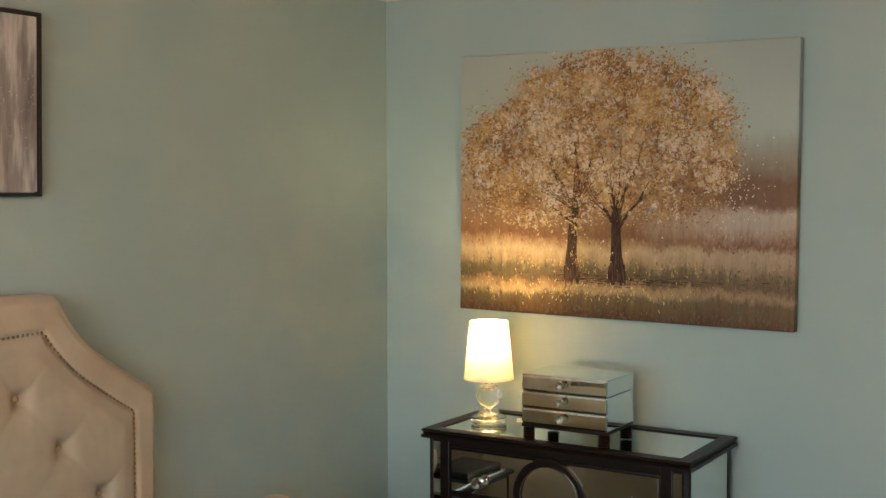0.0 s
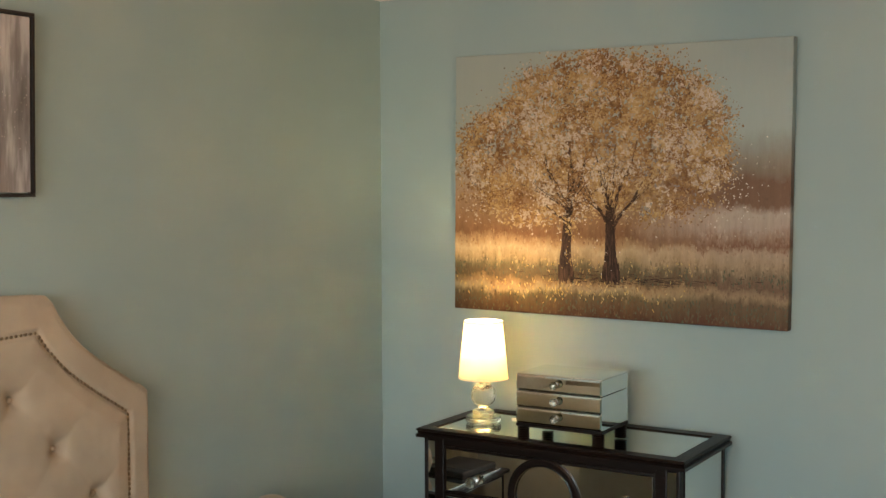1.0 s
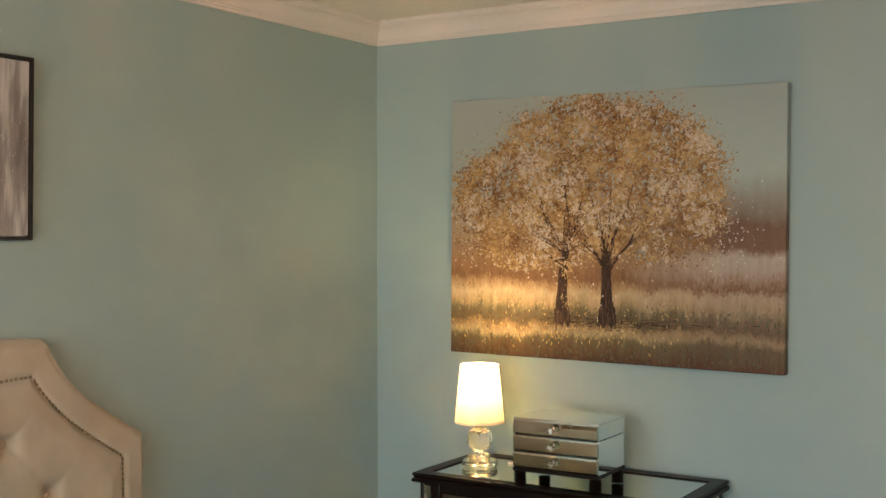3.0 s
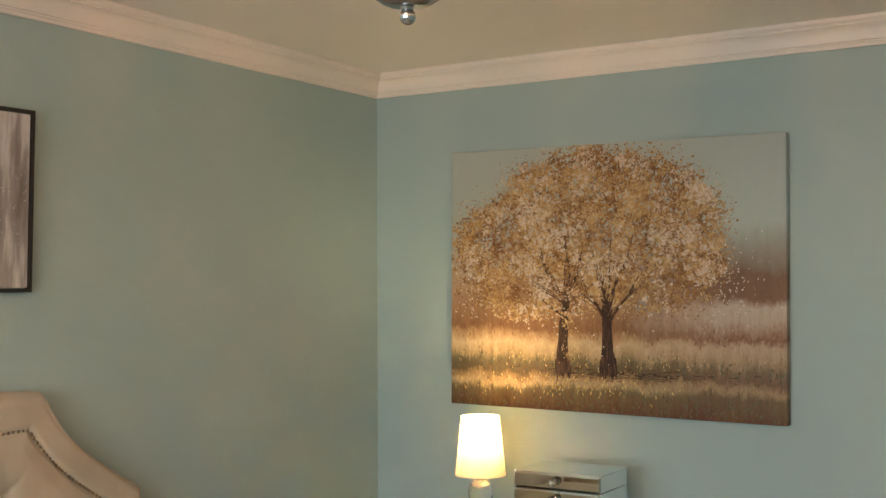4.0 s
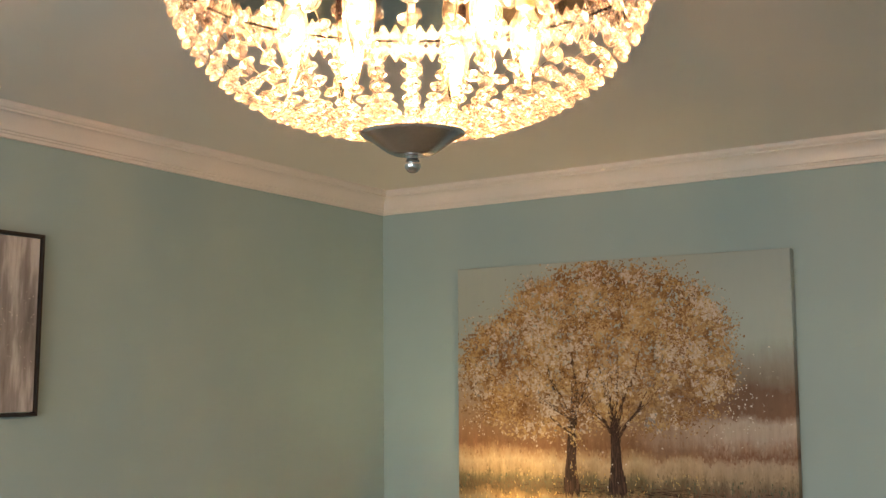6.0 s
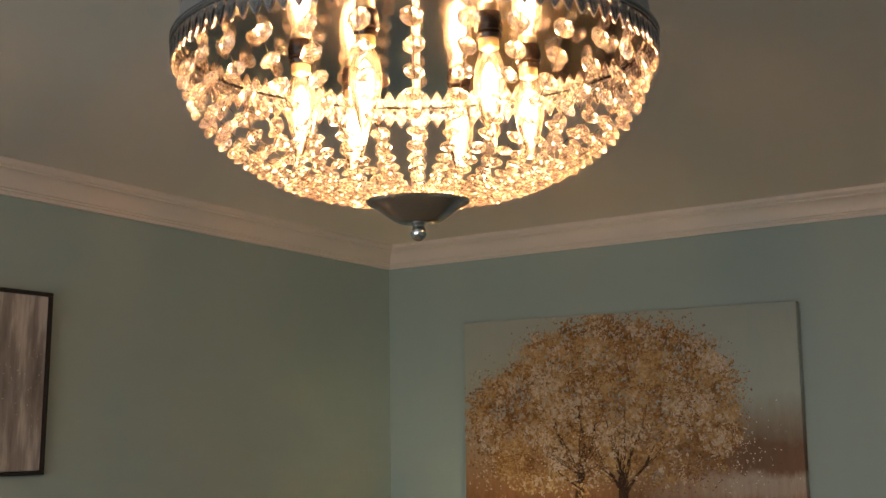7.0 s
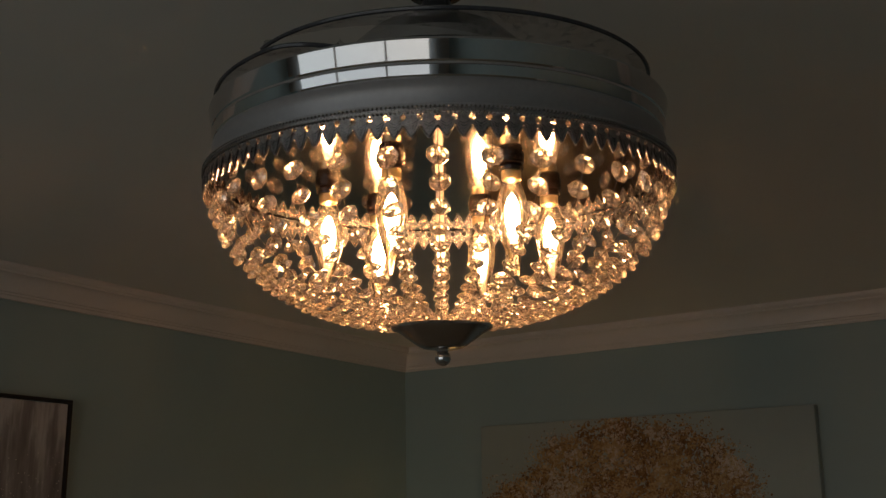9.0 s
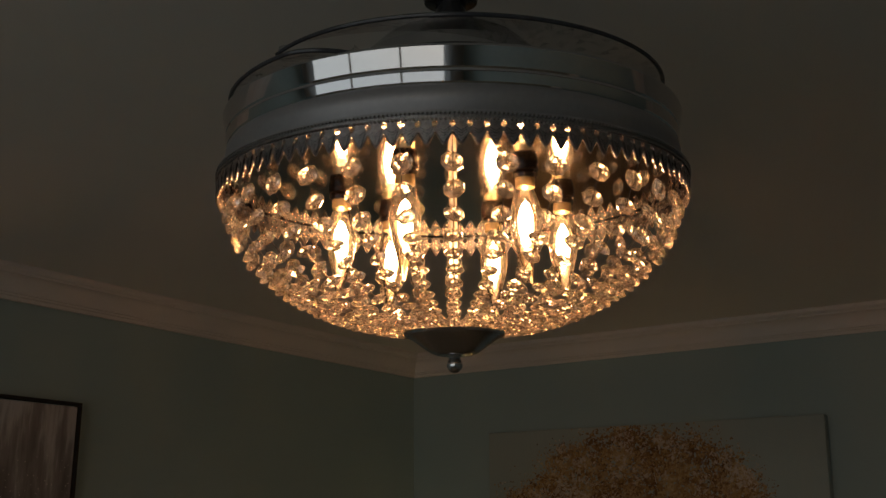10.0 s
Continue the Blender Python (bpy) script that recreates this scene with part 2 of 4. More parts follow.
def prism(outline, y0, y1, bm=None):
    """A flat outline of (x, z) pulled out from y0 to y1."""
    bm = bm or bmesh.new()
    a = [bm.verts.new((x, y0, z)) for x, z in outline]
    b = [bm.verts.new((x, y1, z)) for x, z in outline]
    n = len(outline)
    bm.faces.new(a)
    bm.faces.new(b[::-1])
    for k in range(n):
        bm.faces.new((a[k], b[k], b[(k + 1) % n], a[(k + 1) % n]))
    return bm


# ---- the room ----
T = 0.12
setting("wall_north", box(-T, ROOM_X + T, 0, T, 0, ROOM_Z), WALL, "pale aqua painted wall behind the dresser", "wall")
setting("wall_west", box(-T, 0, ROOM_Y, 0, 0, ROOM_Z), WALL, "pale aqua painted wall behind the headboard", "wall")
setting("wall_east", box(ROOM_X, ROOM_X + T, ROOM_Y, 0, 0, ROOM_Z), WALL, "plain pale aqua painted wall", "wall")
bm = box(-T, WIN_X0, ROOM_Y - T, ROOM_Y, 0, ROOM_Z)
box(WIN_X1, ROOM_X + T, ROOM_Y - T, ROOM_Y, 0, ROOM_Z, bm=bm)
box(WIN_X0, WIN_X1, ROOM_Y - T, ROOM_Y, 0, WIN_Z0, bm=bm)
box(WIN_X0, WIN_X1, ROOM_Y - T, ROOM_Y, WIN_Z1, ROOM_Z, bm=bm)
setting("wall_south", bm, WALL, "pale aqua painted wall with a window", "wall")
setting("floor", box(-T, ROOM_X + T, ROOM_Y - T, T, -0.1, 0), FLOOR, "plain tan carpet over the whole floor", "floor")
setting("ceiling", box(-T, ROOM_X + T, ROOM_Y - T, T, ROOM_Z, ROOM_Z + 0.1), CEILING, "off-white painted ceiling", "ceiling")

# crown moulding: distance from the wall, depth below the ceiling
CROWN = [(0, -0.085), (0.010, -0.085), (0.010, -0.076), (0.014, -0.073), (0.014, -0.069), (0.019, -0.067)]
CROWN += [(0.019 + 0.026 * (1 - math.cos(t)), -0.067 + 0.043 * math.sin(t)) for t in [math.pi / 2 * k / 8 for k in range(1, 9)]]
CROWN += [(0.049, -0.024), (0.049, -0.019), (0.054, -0.016), (0.058, -0.010), (0.058, 0.0), (0, 0)]


def moulding(name, profile, a, b, inward, level, label, category):
    """A moulding with mitred ends along the wall from a to b."""
    bm = bmesh.new()
    a, b, n = Vector((*a, level)), Vector((*b, level)), Vector((*inward, 0))
    d = (b - a).normalized()
    e0 = [bm.verts.new(a + n * (p + 0.001) + d * p + Vector((0, 0, q - 0.0005))) for p, q in profile]
    e1 = [bm.verts.new(b + n * (p + 0.001) - d * p + Vector((0, 0, q - 0.0005))) for p, q in profile]
    for k in range(len(profile)):
        j = (k + 1) % len(profile)
        bm.faces.new((e0[k], e0[j], e1[j], e1[k]))
    bm.faces.new(e0)
    bm.faces.new(e1[::-1])
    ob = setting(name, bm, TRIM, label, category, True)
    return ob


CORNERS = [(0, ROOM_Y), (0, 0), (ROOM_X, 0), (ROOM_X, ROOM_Y)]
BASEBOARD = [(0, 0), (0.014, 0), (0.014, 0.085), (0.008, 0.10), (0, 0.105)]
for k, inward in enumerate([(1, 0), (0, -1), (-1, 0), (0, 1)]):
    moulding("trim", CROWN, CORNERS[k], CORNERS[(k + 1) % 4], inward, ROOM_Z, "white stepped crown moulding under the ceiling", "moulding")
    moulding("baseboard", BASEBOARD, CORNERS[k], CORNERS[(k + 1) % 4], inward, 0.001, "white painted baseboard along the wall", "baseboard")

# window behind the camera, the daylight's opening
win = thing("window_1", (0, ROOM_Y, 0), "white window with clear panes letting in daylight", "window")
tagged(win, kind="structure")
for x0, x1, z0, z1 in [(WIN_X0, WIN_X0 + 0.05, WIN_Z0, WIN_Z1), (WIN_X1 - 0.05, WIN_X1, WIN_Z0, WIN_Z1),
                       (WIN_X0 + 0.05, WIN_X1 - 0.05, WIN_Z0, WIN_Z0 + 0.05), (WIN_X0 + 0.05, WIN_X1 - 0.05, WIN_Z1 - 0.05, WIN_Z1)]:
    part("window_frame", box(x0, x1, -0.08, -0.02, z0, z1, 0.004), TRIM, win)
LIGHTS = 3
wd = (WIN_X1 - WIN_X0 - 0.1) / LIGHTS
for k in range(LIGHTS):
    a, b = WIN_X0 + 0.05 + k * wd, WIN_X0 + 0.05 + (k + 1) * wd
    if k:
        part("mullion", box(a - 0.018, a + 0.018, -0.078, -0.022, WIN_Z0 + 0.05, WIN_Z1 - 0.05, 0.004), TRIM, win)
    a, b = a + (0.018 if k else 0), b - (0.018 if k < LIGHTS - 1 else 0)
    p = part("pane", box(a, b, -0.053, -0.049, WIN_Z0 + 0.05, WIN_Z1 - 0.05), PANE, win, "clear glass pane", False)
    p.visible_shadow = False
part("window_sill", box(WIN_X0 - 0.05, WIN_X1 + 0.05, 0.001, 0.06, WIN_Z0 - 0.03, WIN_Z0, 0.006), TRIM, win)


def curtain(x0, x1):
    bm = bmesh.new()
    cols = []
    for i in range(61):
        x = x0 + (x1 - x0) * i / 60
        y = ROOM_Y + 0.11 + 0.03 * math.sin(i * 0.85) + 0.008 * math.sin(i * 2.3)
        cols.append([bm.verts.new((x, y + 0.012 * math.sin(k * 1.1 + i * 0.2), 0.03 + 2.26 * k / 8)) for k in range(9)])
    for a, b in zip(cols, cols[1:]):
        for k in range(8):
            bm.faces.new((a[k], b[k], b[k + 1], a[k + 1]))
    bmesh.ops.solidify(bm, geom=list(bm.faces), thickness=0.003)
    ob = new("curtain", mesh_from(bm, "curtain", CURTAIN))
    return tagged(ob, "sheer pale curtain hanging in folds before the window", "curtain", "curtains")


curtain(WIN_X0 - 0.16, WIN_X0 + 0.22)
curtain(WIN_X1 - 0.22, WIN_X1 + 0.30)
rod = thing("curtain_rod", (0, ROOM_Y + 0.11, 2.305), "slim metal curtain rod above the window", "curtain rod")
part("pole", sweep([(WIN_X0 - 0.18, 0, 0), (WIN_X1 + 0.32, 0, 0)], 0.011, 12), NICKEL, rod)
for x in (WIN_X0 - 0.19, WIN_X1 + 0.33):
    part("finial", ball(0.02, (x, 0, 0)), NICKEL, rod)
for x in (WIN_X0 - 0.17, WIN_X1 + 0.31):
    part("bracket", box(x - 0.008, x + 0.008, -0.109, 0.0, -0.008, 0.008, 0.002), NICKEL, rod)

# ---- ceiling fan light ----
FAN_X, FAN_Y = 1.9, -2.653
fan = thing("ceiling_fan_light", (FAN_X, FAN_Y, ROOM_Z), "nickel ceiling fan light with lit bulbs and crystal chains", "chandelier")
hang = Matrix.Translation((FAN_X, FAN_Y, 2.09))
# it hangs a little out of plumb
fan.matrix_world = hang @ Matrix.Rotation(radians(2.8), 4, Vector((0.84, 0.54, 0))) @ hang.inverted() @ fan.matrix_world
DZ = -ROOM_Z
part("canopy", lathe([(0, -0.001), (0.07, -0.001), (0.072, -0.012), (0.06, -0.035), (0.03, -0.05), (0.0, -0.05)], 40), NICKEL, fan)
part("rod", lathe([(0.0, -0.05), (0.0165, -0.05), (0.0165, 2.205 + DZ), (0.0, 2.205 + DZ)], 28), GUNMETAL, fan)
part("collar", lathe([(0.0165, 2.3630 + DZ), (0.021, 2.3610 + DZ), (0.024, 2.3480 + DZ), (0.0235, 2.3440 + DZ), (0.029, 2.3360 + DZ), (0.031, 2.3240 + DZ), (0.029, 2.3160 + DZ), (0.0165, 2.3140 + DZ)], 32), GUNMETAL, fan, "glossy black collar on the rod")
part("motor_cover", lathe([(0.0165, 2.2960 + DZ), (0.034, 2.2900 + DZ), (0.075, 2.2680 + DZ), (0.098, 2.2460 + DZ), (0.104, 2.2180 + DZ), (0.104, 2.1680 + DZ)], 64), NICKEL, fan)
part("top_plate", lathe([(0.0, 2.2185 + DZ), (0.06, 2.2155 + DZ), (0.14, 2.2035 + DZ), (0.2120, 2.1875 + DZ), (0.2327, 2.1765 + DZ), (0.0, 2.1665 + DZ)], 96), NICKEL, fan)
part("housing", lathe([(0.2307, 2.1760 + DZ), (0.2396, 2.1755 + DZ), (0.2424, 2.1742 + DZ), (0.2430, 2.1720 + DZ), (0.2394, 2.1545 + DZ), (0.2381, 2.1530 + DZ), (0.2381, 2.1510 + DZ),
                       (0.2398, 2.1495 + DZ), (0.2378, 2.1410 + DZ), (0.2366, 2.1395 + DZ)], 128), CHROME, fan, "polished chrome band")
part("lower_housing", lathe([(0.2366, 2.1395 + DZ), (0.2382, 2.1375 + DZ), (0.2396, 2.1320 + DZ), (0.2390, 2.1255 + DZ), (0.2362, 2.1190 + DZ), (0.2352, 2.1160 + DZ), (0.2378, 2.1135 + DZ), (0.2440, 2.1122 + DZ),
                             (0.2474, 2.1118 + DZ), (0.2474, 2.1085 + DZ), (0.2435, 2.1075 + DZ), (0.238, 2.1075 + DZ)], 128), SATIN, fan, "satin grey rounded skirt")
part("mirror_disc", lathe([(0.0, 2.1062 + DZ), (0.2377, 2.1062 + DZ), (0.2377, 2.1035 + DZ), (0.0, 2.1035 + DZ)], 96), DISC, fan, "dark mirrored disc above the bulbs")

# lace band: a beaded ring, and scalloped leaves cut with round holes
part("band", lathe([(0.2435, 2.1085 + DZ), (0.2464, 2.1080 + DZ), (0.2464, 2.1032 + DZ), (0.2455, 2.1032 + DZ), (0.2455, 2.1065 + DZ), (0.2435, 2.1070 + DZ)], 128), LACE, fan)
for z in (2.109, 2.104):
    bm = bmesh.new()
    for k in range(400):
        t = 2 * math.pi * k / 400
        c = Vector((0.2476 * math.cos(t), 0.2476 * math.sin(t), z + DZ))
        r = 0.0015
        vs = [bm.verts.new(c + Vector(d) * r) for d in ((1, 0, 0), (-1, 0, 0), (0, 1, 0), (0, -1, 0), (0, 0, 1), (0, 0, -1))]
        for a, b, d in ((0, 2, 4), (2, 1, 4), (1, 3, 4), (3, 0, 4), (2, 0, 5), (1, 2, 5), (3, 1, 5), (0, 3, 5)):
            bm.faces.new((vs[a], vs[b], vs[d]))
    tagged(part("beading", bm, LACE, fan), kind="stuff")

part("inner_ring", lathe([(0.2350, 2.1034 + DZ), (0.2428, 2.1033 + DZ), (0.2428, 2.1024 + DZ), (0.2410, 2.1018 + DZ), (0.2370, 2.1018 + DZ), (0.2350, 2.1023 + DZ)], 128), CHROME, fan, "polished ring inside the lace")
LEAVES = 104
half, hole = math.pi * 0.246 / LEAVES, 0.0029
out = [(-half, 0.0)] + [(-half + hole * math.sin(t), -0.0046 - hole + hole * math.cos(t)) for t in [math.pi * k / 6 for k in range(7)]]
out += [(-half, -0.0138), (-half * 0.84, -0.0160), (-half * 0.88, -0.0168), (-half * 0.62, -0.0194), (-half * 0.66, -0.0202), (-half * 0.36, -0.0228), (-half * 0.38, -0.0235), (0, -0.0262)]
out += [(-x, z) for x, z in out[-2::-1]]
LEAF = prism(out, -0.0005, 0.0005)
for s in (-1, 1):  # raised ribs on both faces
    for q in range(5):
        z = -0.0092 - 0.0026 * q
        w = half * (0.86 - 0.13 * q)
        for y0, y1 in ((-0.0018, -0.0004), (0.0004, 0.0018)):
            prism([(s * 0.0003, z - 0.0030), (s * 0.0003, z - 0.0042), (s * w, z - 0.0004), (s * w * 0.95, z + 0.0008)], y0, y1, LEAF)
for s in (-1, 1):  # beaded edge
    for k in range(8):
        f = (k + 0.4) / 8
        c = Vector((s * half * 0.90 * (1 - f) ** 0.9, 0, -0.0150 - 0.0110 * f))
        vs = [LEAF.verts.new(c + Vector(d) * 0.0015) for d in ((1, 0, 0), (-1, 0, 0), (0, 1, 0), (0, -1, 0), (0, 0, 1), (0, 0, -1))]
        for a, b, d in ((0, 2, 4), (2, 1, 4), (1, 3, 4), (3, 0, 4), (2, 0, 5), (1, 2, 5), (3, 1, 5), (0, 3, 5)):
            LEAF.faces.new((vs[a], vs[b], vs[d]))
LEAF = mesh_from(LEAF, "lace_leaf", LACE, False)
for k in range(LEAVES):
    t = 2 * math.pi * k / LEAVES
    ob = new("lace_leaf", LEAF)
    ob.parent = fan
    ob.matrix_local = pose(0.246 * math.cos(t), 0.246 * math.sin(t), 2.1070 + DZ, 0, 0, math.degrees(t) + 90)

# the bowl's lower cup and finial, and the stem that holds it
part("cup", lathe([(0.0, 1.951 + DZ), (0.051, 1.952 + DZ), (0.0535, 1.9505 + DZ), (0.0520, 1.9475 + DZ), (0.043, 1.943 + DZ), (0.033, 1.9355 + DZ), (0.025, 1.930 + DZ), (0.019, 1.9275 + DZ),
                   (0.015, 1.9268 + DZ), (0.007, 1.9265 + DZ), (0.006, 1.924 + DZ), (0.0, 1.924 + DZ)], 64), POLISHED, fan, "brushed nickel cup under the bowl")
part("finial", ball(0.0083, (0, 0, 1.9175 + DZ), 24, 14), CHROME, fan)
part("stem", lathe([(0.0, 2.1034 + DZ), (0.0042, 2.1034 + DZ), (0.0042, 1.952 + DZ), (0.0, 1.952 + DZ)], 16), STEM, fan)

# which way the camera looks at the fan, as a turn of the lamp's own layout
FACE = math.atan2(-0.84, 0.54)
BULB = [(0.0075, 0.0), (0.0105, -0.006), (0.0140, -0.017), (0.0158, -0.030), (0.0155, -0.040), (0.0135, -0.052), (0.0100, -0.065), (0.0062, -0.077), (0.0034, -0.087), (0.0018, -0.094), (0.0, -0.097)]
for k in range(6):
    t = FACE + radians(37 + 60 * k)
    x, y = 0.118 * math.cos(t), 0.118 * math.sin(t)
    socket = part("socket", lathe([(0.0, 2.1034 + DZ), (0.0135, 2.1034 + DZ), (0.0135, 2.0980 + DZ), (0.0118, 2.0965 + DZ), (0.0128, 2.0940 + DZ), (0.0118, 2.0905 + DZ), (0.0, 2.0900 + DZ)], 24, (x, y)), BLACK, fan, "black lamp socket")
    part("cap", lathe([(0.0, 2.0900 + DZ), (0.0098, 2.0900 + DZ), (0.0098, 2.0815 + DZ), (0.0085, 2.0805 + DZ), (0.0, 2.0805 + DZ)], 20, (x, y)), BRASS, fan, "brass bulb cap")
    bm = bmesh.new()
    rings = []
    for r, z in BULB:  # the tip of the flame bends a little
        bend = 0.006 * max(0.0, (-z - 0.06) / 0.04) ** 2
        rings.append([bm.verts.new((x + bend * math.cos(k) + r * math.cos(a), y + bend * math.sin(k) + r * math.sin(a), 2.0815 + DZ + z)) for a in [2 * math.pi * j / 24 for j in range(24)]] if r else
                     [bm.verts.new((x + bend * math.cos(k), y + bend * math.sin(k), 2.0815 + DZ + z))])
    for a, b in zip(rings, rings[1:]):
        for j in range(24):
            bm.faces.new((a[j], b[j], b[(j + 1) % 24], a[(j + 1) % 24]) if len(b) > 1 else (a[j], b[0], a[(j + 1) % 24]))
    bulb = part("bulb", bm, BULBGLASS, fan, "clear flame-tip glass bulb", True, 80)
    # emitter far thicker than a wire: the bloom is built into its shape
    part("filament", lathe([(0.0, -0.014 + 2.0815 + DZ), (0.0034, -0.017 + 2.0815 + DZ), (0.0072, -0.028 + 2.0815 + DZ), (0.0072, -0.043 + 2.0815 + DZ), (0.0029, -0.056 + 2.0815 + DZ), (0.0, -0.062 + 2.0815 + DZ)], 10, (x, y)), FILAMENT, bulb)


def bead_mesh(name):
    """An eight-sided cut crystal lens, of unit radius, its flat side to the y axis."""
    bm = bmesh.new()
    eight = [math.pi / 4 * j for j in range(8)]
    girdle = [[bm.verts.new((math.cos(a + 0.393), s * 0.07, math.sin(a + 0.393))) for a in eight] for s in (-1, 1)]
    middle = [[bm.verts.new((0.80 * math.cos(a), s * 0.30, 0.80 * math.sin(a))) for a in eight] for s in (-1, 1)]
    tables = [[bm.verts.new((0.42 * math.cos(a + 0.393), s * 0.50, 0.42 * math.sin(a + 0.393))) for a in eight] for s in (-1, 1)]
    for j in range(8):
        k = (j + 1) % 8
        bm.faces.new((girdle[0][j], girdle[0][k], girdle[1][k], girdle[1][j]))
        for g, q, t in zip(girdle, middle, tables):
            bm.faces.new((g[j], q[k], g[k]))
            bm.faces.new((g[j], q[j], q[k]))
            bm.faces.new((q[j], t[j], q[k]))
            bm.faces.new((t[j], t[k], q[k]))
    for t in tables:
        bm.faces.new(t)
    return mesh_from(bm, name, CRYSTAL, False)


BEAD = bead_mesh("crystal")
bead_v = np.array([p.co for p in BEAD.vertices])
bead_f = [tuple(p.vertices) for p in BEAD.polygons]
CHAINS, rnd = 32, random.Random(4)


def bowl(s):
    """The hang of a chain from the band (s = 0) to the cup (s = 1): radius and height."""
    a = math.pi / 2 * s
    return 0.048 + 0.1897 * math.cos(a) ** 1.06, 2.0865 - 0.1335 * math.sin(a) ** 1.16


FINE = [bowl(k / 400) for k in range(401)]
LENGTH = [0.0]
for a, b in zip(FINE, FINE[1:]):
    LENGTH.append(LENGTH[-1] + math.dist(a, b))
for c in range(CHAINS):
    t0 = FACE + 2 * math.pi * (c + 0.02) / CHAINS
    near = abs((c + CHAINS // 2) % CHAINS - CHAINS // 2) <= CHAINS // 4 + 1
    d, rest_v, rest_f = 0.007, [], []
    spots = []
    while d < LENGTH[-1] - 0.004:
        s = d / LENGTH[-1]
        size = 0.0110 - 0.0050 * s + rnd.uniform(-0.0004, 0.0004)
        k = min(range(401), key=lambda i: abs(LENGTH[i] - d - size))
        k = min(k, 399)
        spots.append((FINE[k], FINE[k + 1], size))
        d += 2 * size + 0.0032 - 0.0012 * s
    pts = []
    for (r, z), (r2, z2), size in spots:
        t = t0 + rnd.uniform(-0.005, 0.005)
        place = Vector((r * math.cos(t), r * math.sin(t), z + DZ))
        pts.append(place)
        lean = math.degrees(math.atan2(r - r2, z - z2))
        m = pose(*place, 0, 0, math.degrees(t) + 90) @ pose(0, 0, 0, -lean + rnd.uniform(-9, 9), rnd.uniform(-8, 8), rnd.uniform(-20, 20)) @ Matrix.Diagonal((size, size, size, 1))
        if near:
            ob = new("crystal", BEAD)
            ob.parent = fan
            ob.matrix_local = m
        else:
            n = len(rest_v)
            rest_v += [tuple(m @ Vector(p)) for p in bead_v]
            rest_f += [tuple(n + i for i in f) for f in bead_f]
    top = Vector((0.2445 * math.cos(t0), 0.2445 * math.sin(t0), 2.0945 + DZ))
    part("chain_wire", sweep([top] + pts + [Vector((0.05 * math.cos(t0), 0.05 * math.sin(t0), 1.951 + DZ))], 0.0004, 4), WIRE, fan)
    if rest_v:
        me = bpy.data.meshes.new("crystal_string")
        me.from_pydata(rest_v, [], rest_f)
        me.materials.append(CRYSTAL)
        ob = new("crystal_string", me)
        ob.parent = fan
        tagged(ob, kind="stuff")


def blade(start, end, outer, level, round_end):
    """A folded acrylic blade: a flat crescent lying over the housing, pointed at its start."""
    bm = bmesh.new()
    rows, rim, n = [], [], 48
    for i in range(n + 1):
        f = i / n
        t = FACE + radians(start + (end - start) * f)
        wide = 0.092 * min(1.0, f / 0.55) ** 0.7
        if round_end:
            wide *= math.sqrt(max(0.0, 1 - max(0.0, (f - 0.80) / 0.20) ** 2))
        ro = outer - (0.035 * max(0.0, (f - 0.86) / 0.14) ** 2 if round_end else 0.0) - 0.010 * (1 - min(1.0, f / 0.3)) ** 2
        ri = ro - 0.004 - wide
        rim.append((ro * math.cos(t), ro * math.sin(t), level + DZ))
        rows.append([bm.verts.new(((ro + (ri - ro) * q) * math.cos(t), (ro + (ri - ro) * q) * math.sin(t), level + 0.010 * math.sin(math.pi / 2 * q) + DZ)) for q in [j / 6 for j in range(7)]])
    for a, b in zip(rows, rows[1:]):
        for j in range(6):
            bm.faces.new((a[j], b[j], b[j + 1], a[j + 1]))
    bmesh.ops.solidify(bm, geom=list(bm.faces), thickness=0.004)
    ob = part("blade", bm, ACRYLIC, fan, "clear smoky folded fan blade")
    part("blade_edge", sweep(rim, 0.0022, 6), EDGE, ob, "dark polished blade edge")
    return ob


blade(-52, 100, 0.225, 2.208, False)
blade(-128, -27, 0.236, 2.190, True)
blade(60, 185, 0.226, 2.1885, True)
blade(150, 262, 0.224, 2.201, True)

# ---- tree painting on the north wall ----
PW, PH = 1.199, 0.900
painting = thing("tree_painting", (0.349, -0.003, 1.222), "unframed canvas painting of two golden trees in a field", "painting", turn=(0, 0.5, 0))


def calc(m, op, a, b, c=0.0):
    n = add(m, "Math")
    n.operation = op
    for i, q in enumerate((a, b, c)):
        if isinstance(q, tuple):
            m.node_tree.links.new(q[0].outputs[q[1]], n.inputs[i])
        else:
            n.inputs[i].default_value = q
    return n


